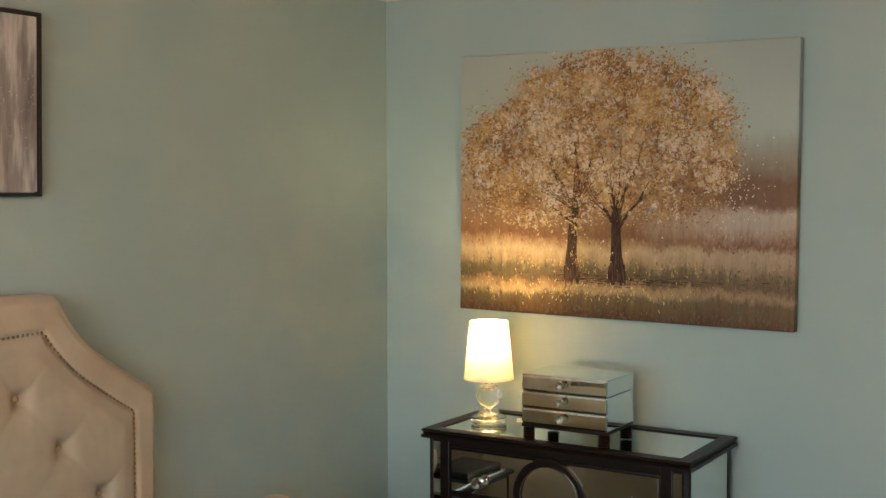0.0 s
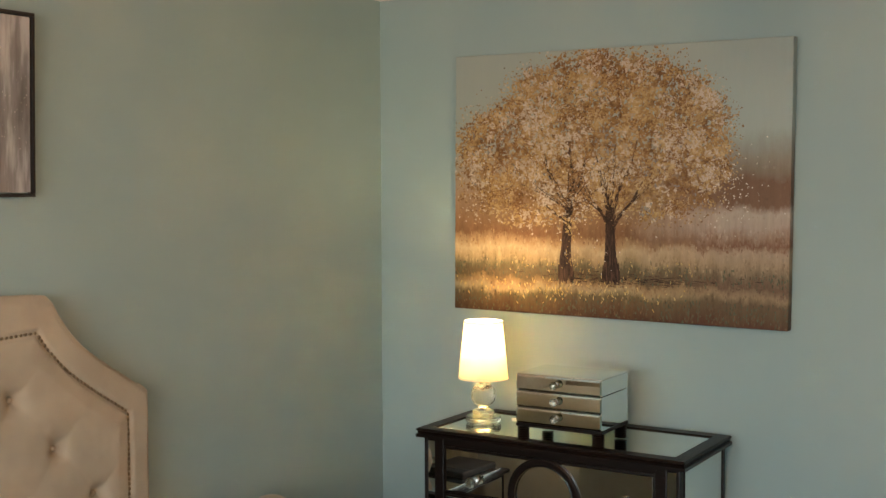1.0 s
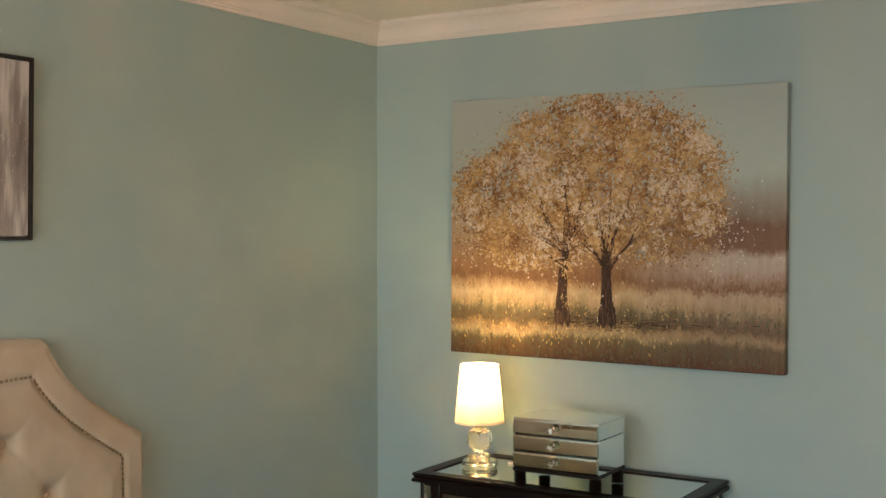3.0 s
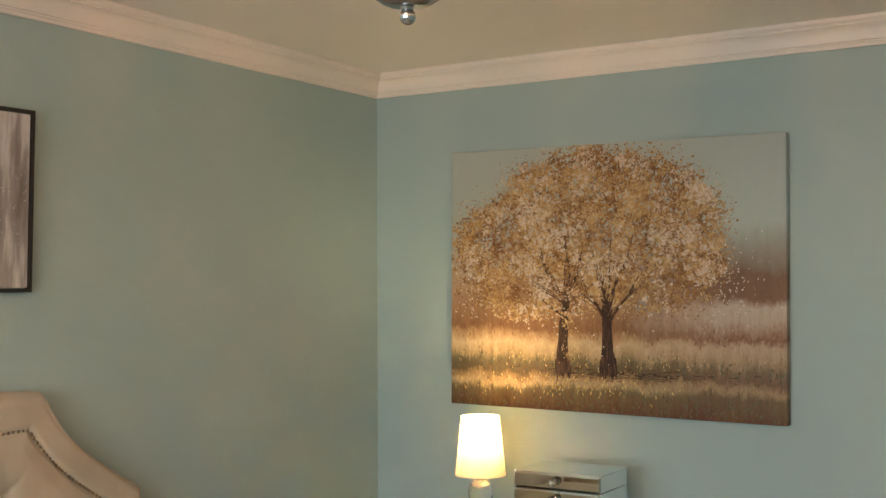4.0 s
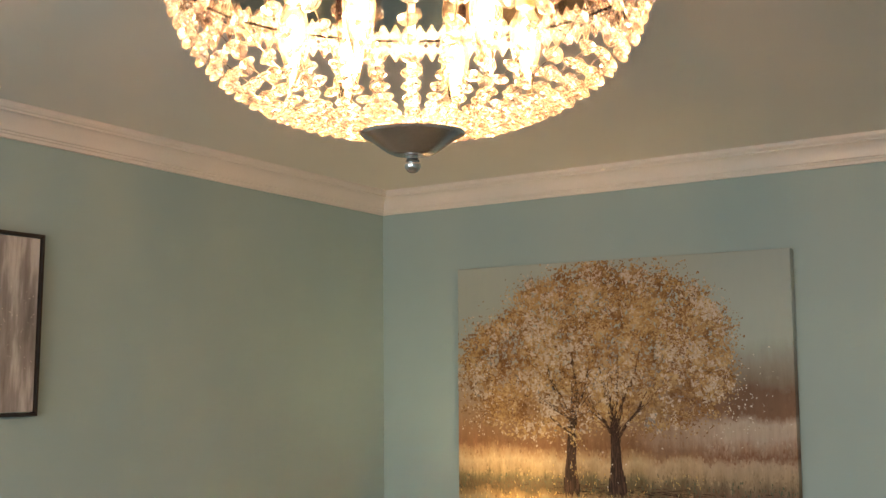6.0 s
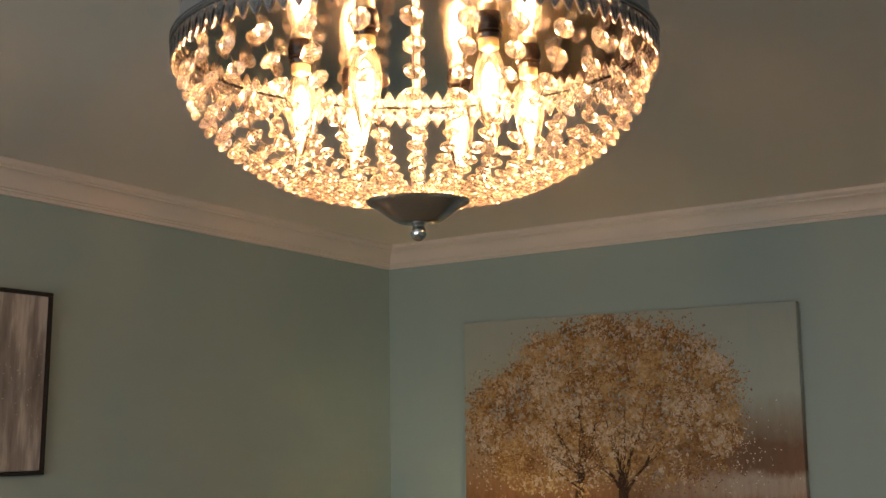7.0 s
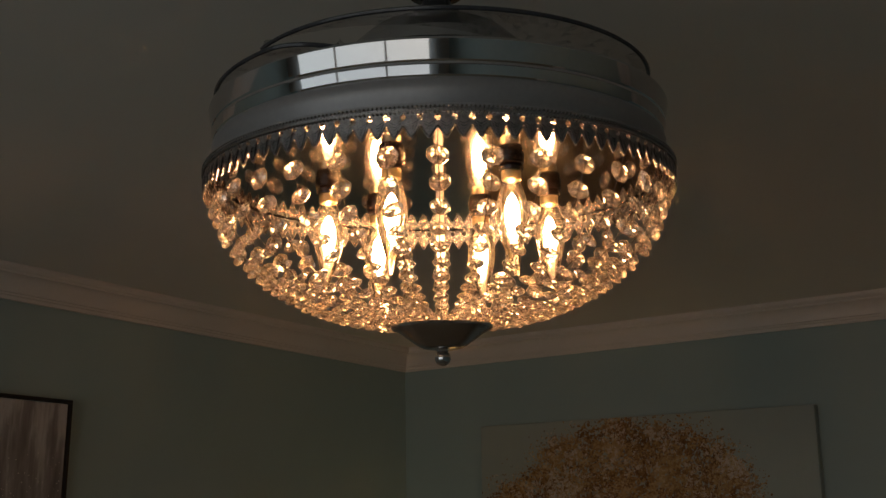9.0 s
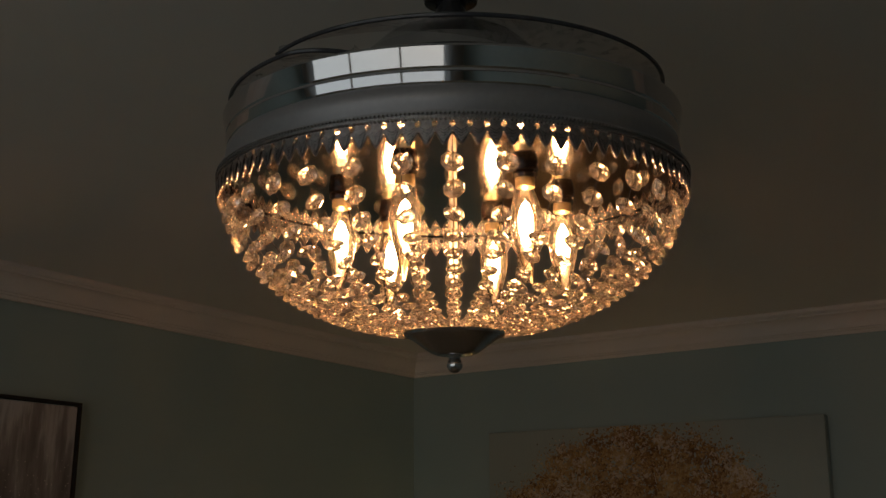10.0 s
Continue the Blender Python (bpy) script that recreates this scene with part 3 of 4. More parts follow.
def field_paint(name, jitter=0.0, tone=0.0):
    """The painted field and sky. Loose brush strokes of it each take their colour from a little higher or lower (jitter) and vary in tone."""
    m = material(name, (0.5, 0.45, 0.35), 0.5)
    bsdf(m).inputs["Specular IOR Level"].default_value = 0.25
    gv = coords(m)
    sep = add(m, "SeparateXYZ")
    wire(m, gv, "Vector", sep, "Vector")
    wob = noise_tex(m, coords(m, (7, 1, 3.5)), 1.6, 7.0, 0.7)
    streak = noise_tex(m, coords(m, (46, 1, 6)), 1.0, 6.0, 0.7)
    vv = calc(m, "MULTIPLY_ADD", (wob, "Fac"), 0.11, -0.055)
    vv = calc(m, "ADD", (vv, 0), (sep, "Z"))
    vs = calc(m, "MULTIPLY_ADD", (streak, "Fac"), 0.032, -0.016)
    vv = calc(m, "ADD", (vv, 0), (vs, 0))
    if jitter:
        g = add(m, "NewGeometry")
        js = calc(m, "MULTIPLY_ADD", (g, "Random Per Island"), jitter, -jitter / 2)
        vv = calc(m, "ADD", (vv, 0), (js, 0))
    vv = calc(m, "DIVIDE", (vv, 0), PH)
    left = ramp(m, [(0.0, (0.075, 0.034, 0.016)), (0.035, (0.105, 0.060, 0.027)), (0.075, (0.155, 0.115, 0.052)), (0.10, (0.40, 0.305, 0.165)), (0.125, (0.28, 0.18, 0.08)), (0.15, (0.105, 0.075, 0.035)),
                    (0.185, (0.14, 0.115, 0.058)), (0.215, (0.36, 0.26, 0.14)), (0.25, (0.48, 0.365, 0.22)), (0.28, (0.36, 0.235, 0.12)), (0.305, (0.20, 0.105, 0.05)), (0.37, (0.255, 0.145, 0.075)), (0.47, (0.33, 0.225, 0.14)),
                    (0.56, (0.36, 0.30, 0.225)), (0.64, (0.345, 0.355, 0.31)), (0.78, (0.325, 0.37, 0.34)), (1.0, (0.345, 0.385, 0.355))])
    right = ramp(m, [(0.0, (0.10, 0.04, 0.02)), (0.05, (0.125, 0.08, 0.04)), (0.09, (0.15, 0.10, 0.055)), (0.115, (0.30, 0.21, 0.12)), (0.145, (0.15, 0.09, 0.055)), (0.18, (0.19, 0.135, 0.08)), (0.22, (0.36, 0.265, 0.17)),
                     (0.26, (0.40, 0.30, 0.21)), (0.285, (0.19, 0.095, 0.052)), (0.315, (0.30, 0.20, 0.145)), (0.35, (0.40, 0.32, 0.26)), (0.40, (0.42, 0.35, 0.29)), (0.43, (0.175, 0.098, 0.058)), (0.51, (0.165, 0.095, 0.058)),
                     (0.60, (0.26, 0.245, 0.205)), (0.70, (0.36, 0.42, 0.395)), (0.80, (0.36, 0.42, 0.40)), (1.0, (0.335, 0.385, 0.365))])
    wire(m, vv, 0, left, "Fac")
    wire(m, vv, 0, right, "Fac")
    uu = calc(m, "MULTIPLY_ADD", (sep, "X"), 1 / PW, 0.0)
    uu = calc(m, "MULTIPLY_ADD", (wob, "Fac"), 0.3, (uu, 0))
    side = ramp(m, [(0.70, (0, 0, 0)), (0.98, (1, 1, 1))])
    wire(m, uu, 0, side, "Fac")
    gc = mix_color(m, (left, "Color"), (right, "Color"), (side, "Color"))
    low = ramp(m, [(0.40, (0.38, 0.38, 0.38)), (0.62, (0.05, 0.05, 0.05))])
    wire(m, vv, 0, low, "Fac")
    gg = mix_color(m, (gc, 2), (streak, "Fac"), (low, "Color"), "OVERLAY")
    if tone:
        tr = ramp(m, [(0.0, (1 - tone, 1 - tone, 1 - tone)), (1.0, (1 + tone, 1 + tone, 1 + tone))])
        q = calc(m, "FRACT", (calc(m, "MULTIPLY", (g, "Random Per Island"), 17.31), 0), 0.0)
        wire(m, q, 0, tr, "Fac")
        gg = mix_color(m, (gg, 2), (tr, "Color"), 1.0, "MULTIPLY")
    wire(m, gg, 2, bsdf(m), "Base Color")
    bumped(m, noise_tex(m, gv, 700.0, 2.0), "Fac", 0.25, 0.0006)
    return m


part("canvas", box(0, PW, -0.036, 0, 0, PH, 0.003), field_paint("painted_field"), painting)
BRUSHED = field_paint("painted_field_strokes", 0.032, 0.13)

prnd = random.Random(11)


def strokes(name, mat, spots):
    """Flat paint strokes (u, v, length, width, turn, height of the paint) as one mesh."""
    vs, fs = [], []
    for u, q, ln, wd, turn, lift in spots:
        n = len(vs)
        u += 0.19 * u * (1 - u)
        ca, sa = math.cos(turn), math.sin(turn)
        for k in range(7):
            a = 2 * math.pi * k / 7
            rr = prnd.uniform(0.65, 1.15)
            px, pz = ln * rr * math.cos(a), wd * rr * math.sin(a)
            x, z = u * PW + px * ca - pz * sa, q * PH + px * sa + pz * ca
            vs.append((min(max(x, 0.001), PW - 0.001), -0.0362 - lift, min(max(z, 0.001), PH - 0.001)))
        fs.append(tuple(range(n, n + 7)))
    me = bpy.data.meshes.new(name)
    me.from_pydata(vs, [], fs)
    me.materials.append(mat)
    ob = new(name, me)
    ob.parent = painting
    return tagged(ob, kind="stuff")


def crown_density(u, q):
    """How thick the painted leaves lie at (u, q): two joined crowns."""
    a = ((u - 0.255) / 0.285) ** 2 + ((q - 0.585) / 0.30) ** 2
    b = ((u - 0.575) / 0.265) ** 2 + ((q - 0.66) / 0.33) ** 2
    c = ((u - 0.42) / 0.32) ** 2 + ((q - 0.73) / 0.29) ** 2
    edge = 0.20 * noise.noise((u * 7, q * 7, 3.0)) + 0.16 * noise.noise((u * 22, q * 22, 8.0))
    return 1.0 + edge - min(a, b, c)


def leaf_spots(count, big, small, lift, keep, gap=0.0, lowfade=0.25, slim=0.8):
    spots = []
    while len(spots) < count:
        u, q = prnd.uniform(0, 0.90), prnd.uniform(0.28, 1.0)
        d = crown_density(u, q)
        if d < -0.10 or (d < 0.22 and prnd.random() > 0.15 + 1.8 * max(d, 0.0)):
            continue
        if q < lowfade + 0.16 and prnd.random() > ((q - 0.28) / (lowfade - 0.12)) ** 1.3:
            continue
        if noise.noise((u * 10, q * 10, keep)) + 0.6 * noise.noise((u * 45, q * 45, keep)) < gap:
            continue
        s = prnd.uniform(small, big) * (0.5 if d < 0.12 else 0.72 if d < 0.3 else 1.0)
        spots.append((u, q, s, s * prnd.uniform(0.5, 1.0) * slim, prnd.uniform(0, math.pi), lift + prnd.uniform(0, 0.0006)))
    return spots


WASH = daubs("leaf_wash", [(0.0, (0.15, 0.075, 0.028)), (0.35, (0.27, 0.155, 0.065)), (0.6, (0.38, 0.25, 0.12)), (0.85, (0.42, 0.31, 0.20)), (1.0, (0.33, 0.285, 0.24))], 0.5, 0.6)
GOLD = daubs("golden_leaves", [(0.0, (0.19, 0.095, 0.032)), (0.35, (0.34, 0.20, 0.075)), (0.7, (0.46, 0.315, 0.145)), (1.0, (0.55, 0.425, 0.265))], 0.4, 0.45)
PALE = daubs("pale_leaves", [(0.0, (0.37, 0.29, 0.21)), (0.4, (0.46, 0.37, 0.28)), (1.0, (0.59, 0.50, 0.41))], 0.4, 0.4)
GREY = daubs("grey_leaves", [(0.0, (0.17, 0.155, 0.14)), (1.0, (0.31, 0.29, 0.265))], 0.45)
RUST = daubs("rust_leaves", [(0.0, (0.065, 0.028, 0.010)), (0.4, (0.15, 0.07, 0.024)), (1.0, (0.29, 0.155, 0.06))], 0.45, 0.3)
BARK = daubs("bark_strokes", [(0.0, (0.020, 0.010, 0.007)), (0.6, (0.045, 0.023, 0.015)), (1.0, (0.10, 0.052, 0.032))], 0.5)
GRASS = daubs("grass_strokes", [(0.0, (0.075, 0.036, 0.018)), (0.3, (0.080, 0.080, 0.045)), (0.5, (0.105, 0.115, 0.070)), (0.8, (0.14, 0.08, 0.04)), (1.0, (0.19, 0.13, 0.065))], 0.5, 0.5)
FLECK = daubs("gold_flecks", [(0.0, (0.55, 0.36, 0.11)), (1.0, (0.74, 0.58, 0.27))], 0.25)
SPLAT = daubs("pale_splatter", [(0.0, (0.72, 0.66, 0.56)), (1.0, (0.85, 0.80, 0.72))], 0.4)
strokes("leaf_underpaint", WASH, leaf_spots(8000, 0.011, 0.004, 0.0002, 1.0, -2.0))


def limb(path, w0, w1, count, flare=0.0):
    """Strokes along a painted trunk or branch."""
    spots = []
    for _ in range(count):
        f = prnd.random() ** 0.9
        i = min(int(f * (len(path) - 1)), len(path) - 2)
        g = f * (len(path) - 1) - i
        (u0, q0), (u1, q1) = path[i], path[i + 1]
        w = w0 + (w1 - w0) * f + flare * (1 - f) ** 4
        turn = math.atan2((q1 - q0) * PH, (u1 - u0) * PW)
        spots.append((u0 + (u1 - u0) * g + prnd.uniform(-w, w) / PW, q0 + (q1 - q0) * g, prnd.uniform(0.010, 0.030) * (0.4 + w / 0.03), max(0.0009, w * prnd.uniform(0.05, 0.16)), turn + prnd.uniform(-0.06, 0.06), 0.0010 + prnd.uniform(0, 0.0006)))
    return spots


bark = limb([(0.328, 0.150), (0.327, 0.22), (0.331, 0.34), (0.336, 0.43)], 0.018, 0.012, 1100, 0.010)
bark += limb([(0.338, 0.40), (0.345, 0.52), (0.330, 0.64)], 0.012, 0.003, 130)
bark += limb([(0.332, 0.355), (0.295, 0.39), (0.262, 0.43)], 0.004, 0.0015, 60) + limb([(0.338, 0.42), (0.29, 0.52), (0.255, 0.60)], 0.006, 0.0015, 80)
bark += limb([(0.340, 0.44), (0.372, 0.52), (0.385, 0.60)], 0.005, 0.0015, 70)
bark += limb([(0.462, 0.158), (0.460, 0.24), (0.456, 0.37)], 0.021, 0.014, 1200, 0.011) + limb([(0.458, 0.33), (0.460, 0.45), (0.466, 0.58)], 0.013, 0.003, 130)
bark += limb([(0.457, 0.33), (0.430, 0.40), (0.395, 0.44), (0.375, 0.50)], 0.007, 0.002, 100) + limb([(0.460, 0.33), (0.490, 0.39), (0.525, 0.44), (0.55, 0.50)], 0.007, 0.002, 100)
bark += limb([(0.458, 0.36), (0.480, 0.47), (0.52, 0.56)], 0.006, 0.0015, 80) + limb([(0.457, 0.36), (0.430, 0.48), (0.415, 0.58)], 0.005, 0.0015, 80)
bark += [(prnd.gauss(0.50, 0.13), prnd.gauss(0.150, 0.011), prnd.uniform(0.006, 0.018), 0.0012, prnd.uniform(-0.1, 0.1), 0.0008) for _ in range(170)]
strokes("bark_paint", BARK, bark)
twigs = []
for (u0, q0), spread in (((0.335, 0.40), 0.16), ((0.460, 0.36), 0.20)):
    for k in range(9):
        a = math.pi / 2 + prnd.uniform(-1.0, 1.0)
        ln = prnd.uniform(0.6, 1.0) * spread
        b = a + prnd.uniform(-0.3, 0.3)
        twigs += limb([(u0, q0), (u0 + ln * 0.5 * math.cos(a), q0 + ln * 0.6 * math.sin(a)), (u0 + ln * (0.5 * math.cos(a) + 0.5 * math.cos(b)), q0 + ln * (0.6 * math.sin(a) + 0.6 * math.sin(b)))], 0.0035, 0.0008, 40)
strokes("twig_paint", BARK, [(u, q, a, b, c, d + 0.0012) for u, q, a, b, c, d in twigs])
bold = []
for path, w in (([(0.334, 0.38), (0.340, 0.47), (0.345, 0.56), (0.332, 0.66)], 0.012), ([(0.336, 0.40), (0.300, 0.47), (0.272, 0.55), (0.262, 0.63)], 0.004), ([(0.339, 0.43), (0.368, 0.50), (0.383, 0.60)], 0.004),
                ([(0.332, 0.355), (0.295, 0.385), (0.262, 0.425)], 0.004), ([(0.458, 0.32), (0.459, 0.42), (0.464, 0.52), (0.470, 0.64)], 0.014), ([(0.457, 0.34), (0.428, 0.40), (0.398, 0.45), (0.380, 0.52)], 0.005),
                ([(0.460, 0.33), (0.490, 0.39), (0.522, 0.44), (0.552, 0.51)], 0.006), ([(0.459, 0.38), (0.482, 0.48), (0.520, 0.58), (0.535, 0.66)], 0.004), ([(0.458, 0.40), (0.432, 0.50), (0.415, 0.60)], 0.004)):
    bold += limb(path, 1.4 * w, 0.0014, 110)
strokes("branch_paint", BARK, [(u, q, a * 0.7, b, c, 0.0023) for u, q, a, b, c, d in bold])
strokes("golden_foliage", GOLD, leaf_spots(5200, 0.0105, 0.0025, 0.0016, 2.0, -0.05, slim=0.6))
strokes("pale_foliage", PALE, leaf_spots(3000, 0.0110, 0.0018, 0.0020, 5.0, 0.08, slim=0.55))
strokes("grey_foliage", GREY, leaf_spots(420, 0.0080, 0.0020, 0.0022, 13.0, 0.34, slim=0.6))
strokes("rust_foliage", RUST, leaf_spots(4200, 0.0078, 0.0014, 0.0024, 7.0, 0.14, slim=0.42))
strokes("fine_foliage", GOLD, leaf_spots(2600, 0.0050, 0.0012, 0.0044, 9.0, 0.05, 0.40))
strokes("dark_foliage", BARK, leaf_spots(420, 0.0055, 0.0012, 0.0046, 17.0, 0.30, slim=0.35))
haze = []
for _ in range(2600):  # upright brushing of the field and the far tree line
    u, q = prnd.random(), prnd.uniform(0.10, 0.34) if prnd.random() < 0.6 else prnd.uniform(0.0, 0.57)
    haze.append((u, q, prnd.uniform(0.004, 0.011), prnd.uniform(0.0014, 0.0050), math.pi / 2 + prnd.uniform(-0.10, 0.10), 0.0003 + prnd.uniform(0, 0.0003)))
strokes("field_brushing", BRUSHED, haze)
grass = []
for _ in range(1000):
    u, q = prnd.random(), prnd.choice((prnd.uniform(0.0, 0.080), prnd.gauss(0.165, 0.016), prnd.uniform(0.02, 0.085)))
    grass.append((u, max(q, 0.005), prnd.uniform(0.003, 0.009), prnd.uniform(0.0008, 0.0032), math.pi / 2 + prnd.uniform(-0.2, 0.2), 0.0006 + prnd.uniform(0, 0.0004)))
strokes("grass_paint", GRASS, grass)
fl = [(prnd.gauss(0.27, 0.16), prnd.gauss(0.100, 0.020), prnd.uniform(0.003, 0.009), prnd.uniform(0.0009, 0.0026), prnd.uniform(1.0, 2.1), 0.0014) for _ in range(170)]
fl += [(prnd.gauss(0.34, 0.012), prnd.uniform(0.18, 0.42), prnd.uniform(0.002, 0.005), 0.0012, prnd.uniform(1.0, 2.1), 0.0022) for _ in range(60)]
fl += [(prnd.uniform(0.15, 0.72), prnd.gauss(0.19, 0.018), prnd.uniform(0.002, 0.007), 0.0012, prnd.uniform(1.0, 2.1), 0.0014) for _ in range(80)]
strokes("gold_leaf_paint", FLECK, fl)
sp = [(prnd.uniform(0.01, 0.40), prnd.uniform(0.34, 0.60), *(2 * [prnd.uniform(0.0010, 0.0026)]), 0, 0.0036) for _ in range(170)]
sp += [(prnd.gauss(0.82, 0.05), prnd.gauss(0.47, 0.07), *(2 * [prnd.uniform(0.0010, 0.0026)]), 0, 0.0036) for _ in range(120)]
sp += [(prnd.uniform(0.3, 0.5), prnd.uniform(0.15, 0.6), *(2 * [prnd.uniform(0.0012, 0.003)]), 0, 0.0036) for _ in range(30)]
strokes("pale_splatter", SPLAT, sp)
sp = [(u, q, *(2 * [prnd.uniform(0.0012, 0.0032)]), 0, 0.0034) for u, q in [(prnd.uniform(0.05, 0.85), prnd.uniform(0.34, 0.98)) for _ in range(420)] if -0.25 < crown_density(u, q) < 0.6]
strokes("dark_splatter", RUST, sp)

# ---- framed picture on the west wall ----
ART = material("abstract_art", (0.35, 0.29, 0.27), 0.45)
s1, s2 = noise_tex(ART, coords(ART, (1, 11, 1.8)), 1.7, 5.0, 0.6), noise_tex(ART, coords(ART, (1, 70, 7)), 1.2, 4.0)
asep, amp = add(ART, "SeparateXYZ"), coords(ART)
wire(ART, amp, "Vector", asep, "Vector")
tone = calc(ART, "MULTIPLY_ADD", (s2, "Fac"), 0.16, (s1, "Fac"))
band = calc(ART, "SUBTRACT", (asep, "Z"), 0.20)
band = calc(ART, "ABSOLUTE", (band, 0), 0.0)
tone = calc(ART, "MULTIPLY_ADD", (band, 0), 0.9, (tone, 0))
ar = ramp(ART, [(0.46, (0.11, 0.098, 0.093)), (0.60, (0.19, 0.172, 0.165)), (0.72, (0.28, 0.260, 0.252)), (0.84, (0.50, 0.485, 0.48))])
wire(ART, tone, 0, ar, "Fac")
wire(ART, ar, "Color", bsdf(ART), "Base Color")
bumped(ART, s2, "Fac", 0.3, 0.002)
FRAMEBLACK = mottled("black_frame", (0.010, 0.007, 0.006), (0.022, 0.016, 0.013), 30, 0.4, bump=0.1, fine=200)
AW, AH = 0.70, 0.473
art = thing("framed_picture", (0.006, -1.599 - AW, 1.636), "abstract grey taupe canvas in a slim black frame", "picture", turn=(0, 1.4, 0))
part("canvas", box(0.0, 0.016, 0.012, AW - 0.012, 0.012, AH - 0.012), ART, art)
for y0, y1, z0, z1 in ((0, AW, 0, 0.009), (0, AW, AH - 0.009, AH), (0, 0.009, 0.009, AH - 0.009), (AW - 0.009, AW, 0.009, AH - 0.009)):
    part("frame_bar", box(0, 0.022, y0, y1, z0, z1, 0.0015), FRAMEBLACK, art)
gl = bmesh.new()
for _ in range(260):
    y, z, r = prnd.uniform(0.02, AW - 0.02), prnd.gauss(0.23, 0.05), prnd.uniform(0.0006, 0.0018)
    if 0.02 < z < AH - 0.02:
        lathe([(0.0, z - r), (r, z), (0.0, z + r)], 5, (0.0165, y), gl)
tagged(part("glitter", gl, SPLAT, art, "tiny raised sparkling dots"), kind="stuff")

# ---- bed ----
bed = thing("bed", (0.0, -2.088, 0.0), "bed with a beige button-tufted linen headboard edged in nailheads", "bed")
HW = 0.824  # half the headboard's width


def head_top(y):
    """Height of the headboard's outline at a distance y from its middle."""
    y = abs(y)
    if y < 0.485:
        return 1.392 - 0.012 * (y / 0.485) ** 2
    if y > HW - 0.03:
        return 1.069 + 0.036 * math.sqrt(max(0.0, 1 - ((y - HW + 0.03) / 0.03) ** 2))
    f = (y - 0.485) / (HW - 0.03 - 0.485)
    return 1.105 + 0.275 * (0.72 * (1 - f) + 0.28 * (1 - f) ** 5)


def edge_distance(y, z):
    """Roughly how far (y, z) lies inside the outline."""
    d = HW - abs(y)
    for k in range(-8, 9):
        yy = y + k * 0.02
        d = min(d, math.hypot(yy - y, max(head_top(yy) - z, 0.0)))
    return d


BORDER = 0.090


def border(y):
    """Width of the plain border, which grows a little towards the middle of the top."""
    return BORDER + 0.07 * max(0.0, 0.485 - abs(y))


buttons = []
for row in range(6):
    z = 1.127 - 0.148 * row + 0.148
    for k in range(-6, 7):
        y = 0.359 - 0.13 * (row % 2 == 0) * 1 + 0.26 * k
        if abs(y) < HW and z < head_top(y) - 0.12 and edge_distance(y, z) > 0.11:
            buttons.append((y, z))


def relief(y, z):
    """The headboard's face: rounded border, a groove at the nails, and tufts."""
    d = edge_distance(y, z)
    x = 0.0015 * noise.noise((y * 14, z * 11, 1.0)) + 0.0008 * noise.noise((y * 45, z * 30, 4.0))
    x += 0.095 - 0.035 * max(0.0, 1 - d / 0.03) ** 2
    b = border(y)
    x -= 0.010 * math.exp(-((d - b) / 0.008) ** 2)
    if d > b:
        x += 0.012 * min(1.0, (d - b) / 0.05)
        for by, bz in buttons:
            r2 = (y - by) ** 2 + (z - bz) ** 2
            if r2 < 0.03:
                x -= 0.026 * math.exp(-r2 / 0.0006) + 0.010 * math.exp(-r2 / 0.006)
                # pleats that run from button to button
                for sy, sz in ((0.66, 0.75), (-0.66, 0.75), (0.66, -0.75), (-0.66, -0.75)):
                    along, off = (y - by) * sy + (z - bz) * sz, (y - by) * sz - (z - bz) * sy
                    if 0 < along < 0.11:
                        x -= 0.0045 * math.exp(-(off / 0.008) ** 2) * (1 - along / 0.11)
    return x


bm = bmesh.new()
NY, NZ, ZB = 300, 140, 0.30
cols = []
for i in range(NY + 1):
    y = -HW + 2 * HW * i / NY
    zt = head_top(y)
    col = []
    for k in range(NZ + 1):
        z = ZB + (zt - ZB) * (1 - (1 - k / NZ) ** 1.25)
        col.append(bm.verts.new((relief(y, z), y, z)))
    cols.append(col)
for a, b in zip(cols, cols[1:]):
    for k in range(NZ):
        bm.faces.new((a[k], b[k], b[k + 1], a[k + 1]))
edge = [e for e in bm.edges if e.is_boundary]
ex = bmesh.ops.extrude_edge_only(bm, edges=edge)
for p in [g for g in ex["geom"] if isinstance(g, bmesh.types.BMVert)]:
    p.co.x = 0.012
part("headboard", bm, LINEN, bed, "beige linen button-tufted headboard", True, 80)
for by, bz in buttons:
    part("button", ball(0.0095, (0, 0, 0), 12, 6), LINEN, bed).location = (relief(by, bz) - 0.002, by, bz)
NAIL = mesh_from(lathe([(0.0064, 0.0), (0.0059, 0.0022), (0.0036, 0.0045), (0.0, 0.0053)], 10), "nailhead", BRONZE)
line = []
inset = [(y, head_top(y)) for y in [HW * k / 400 for k in range(401)]]
for k in range(len(inset) - 1):  # the outline moved inwards by the border
    (y0, z0), (y1, z1) = inset[k], inset[k + 1]
    n = Vector((z1 - z0, -(y1 - y0))).normalized()
    c = Vector(((y0 + y1) / 2, (z0 + z1) / 2)) + n * border((y0 + y1) / 2)
    if abs(edge_distance(c.x, c.y) - border((y0 + y1) / 2)) < 0.005 and c.x < HW - BORDER:
        line.append(c)
zz = line[-1].y
while zz > 0.62:
    zz -= 0.002
    line.append(Vector((HW - BORDER, zz)))
nails, last = [], None
for c in line:
    if last is None or (c - last).length >= 0.0128:
        nails.append(c)
        last = c
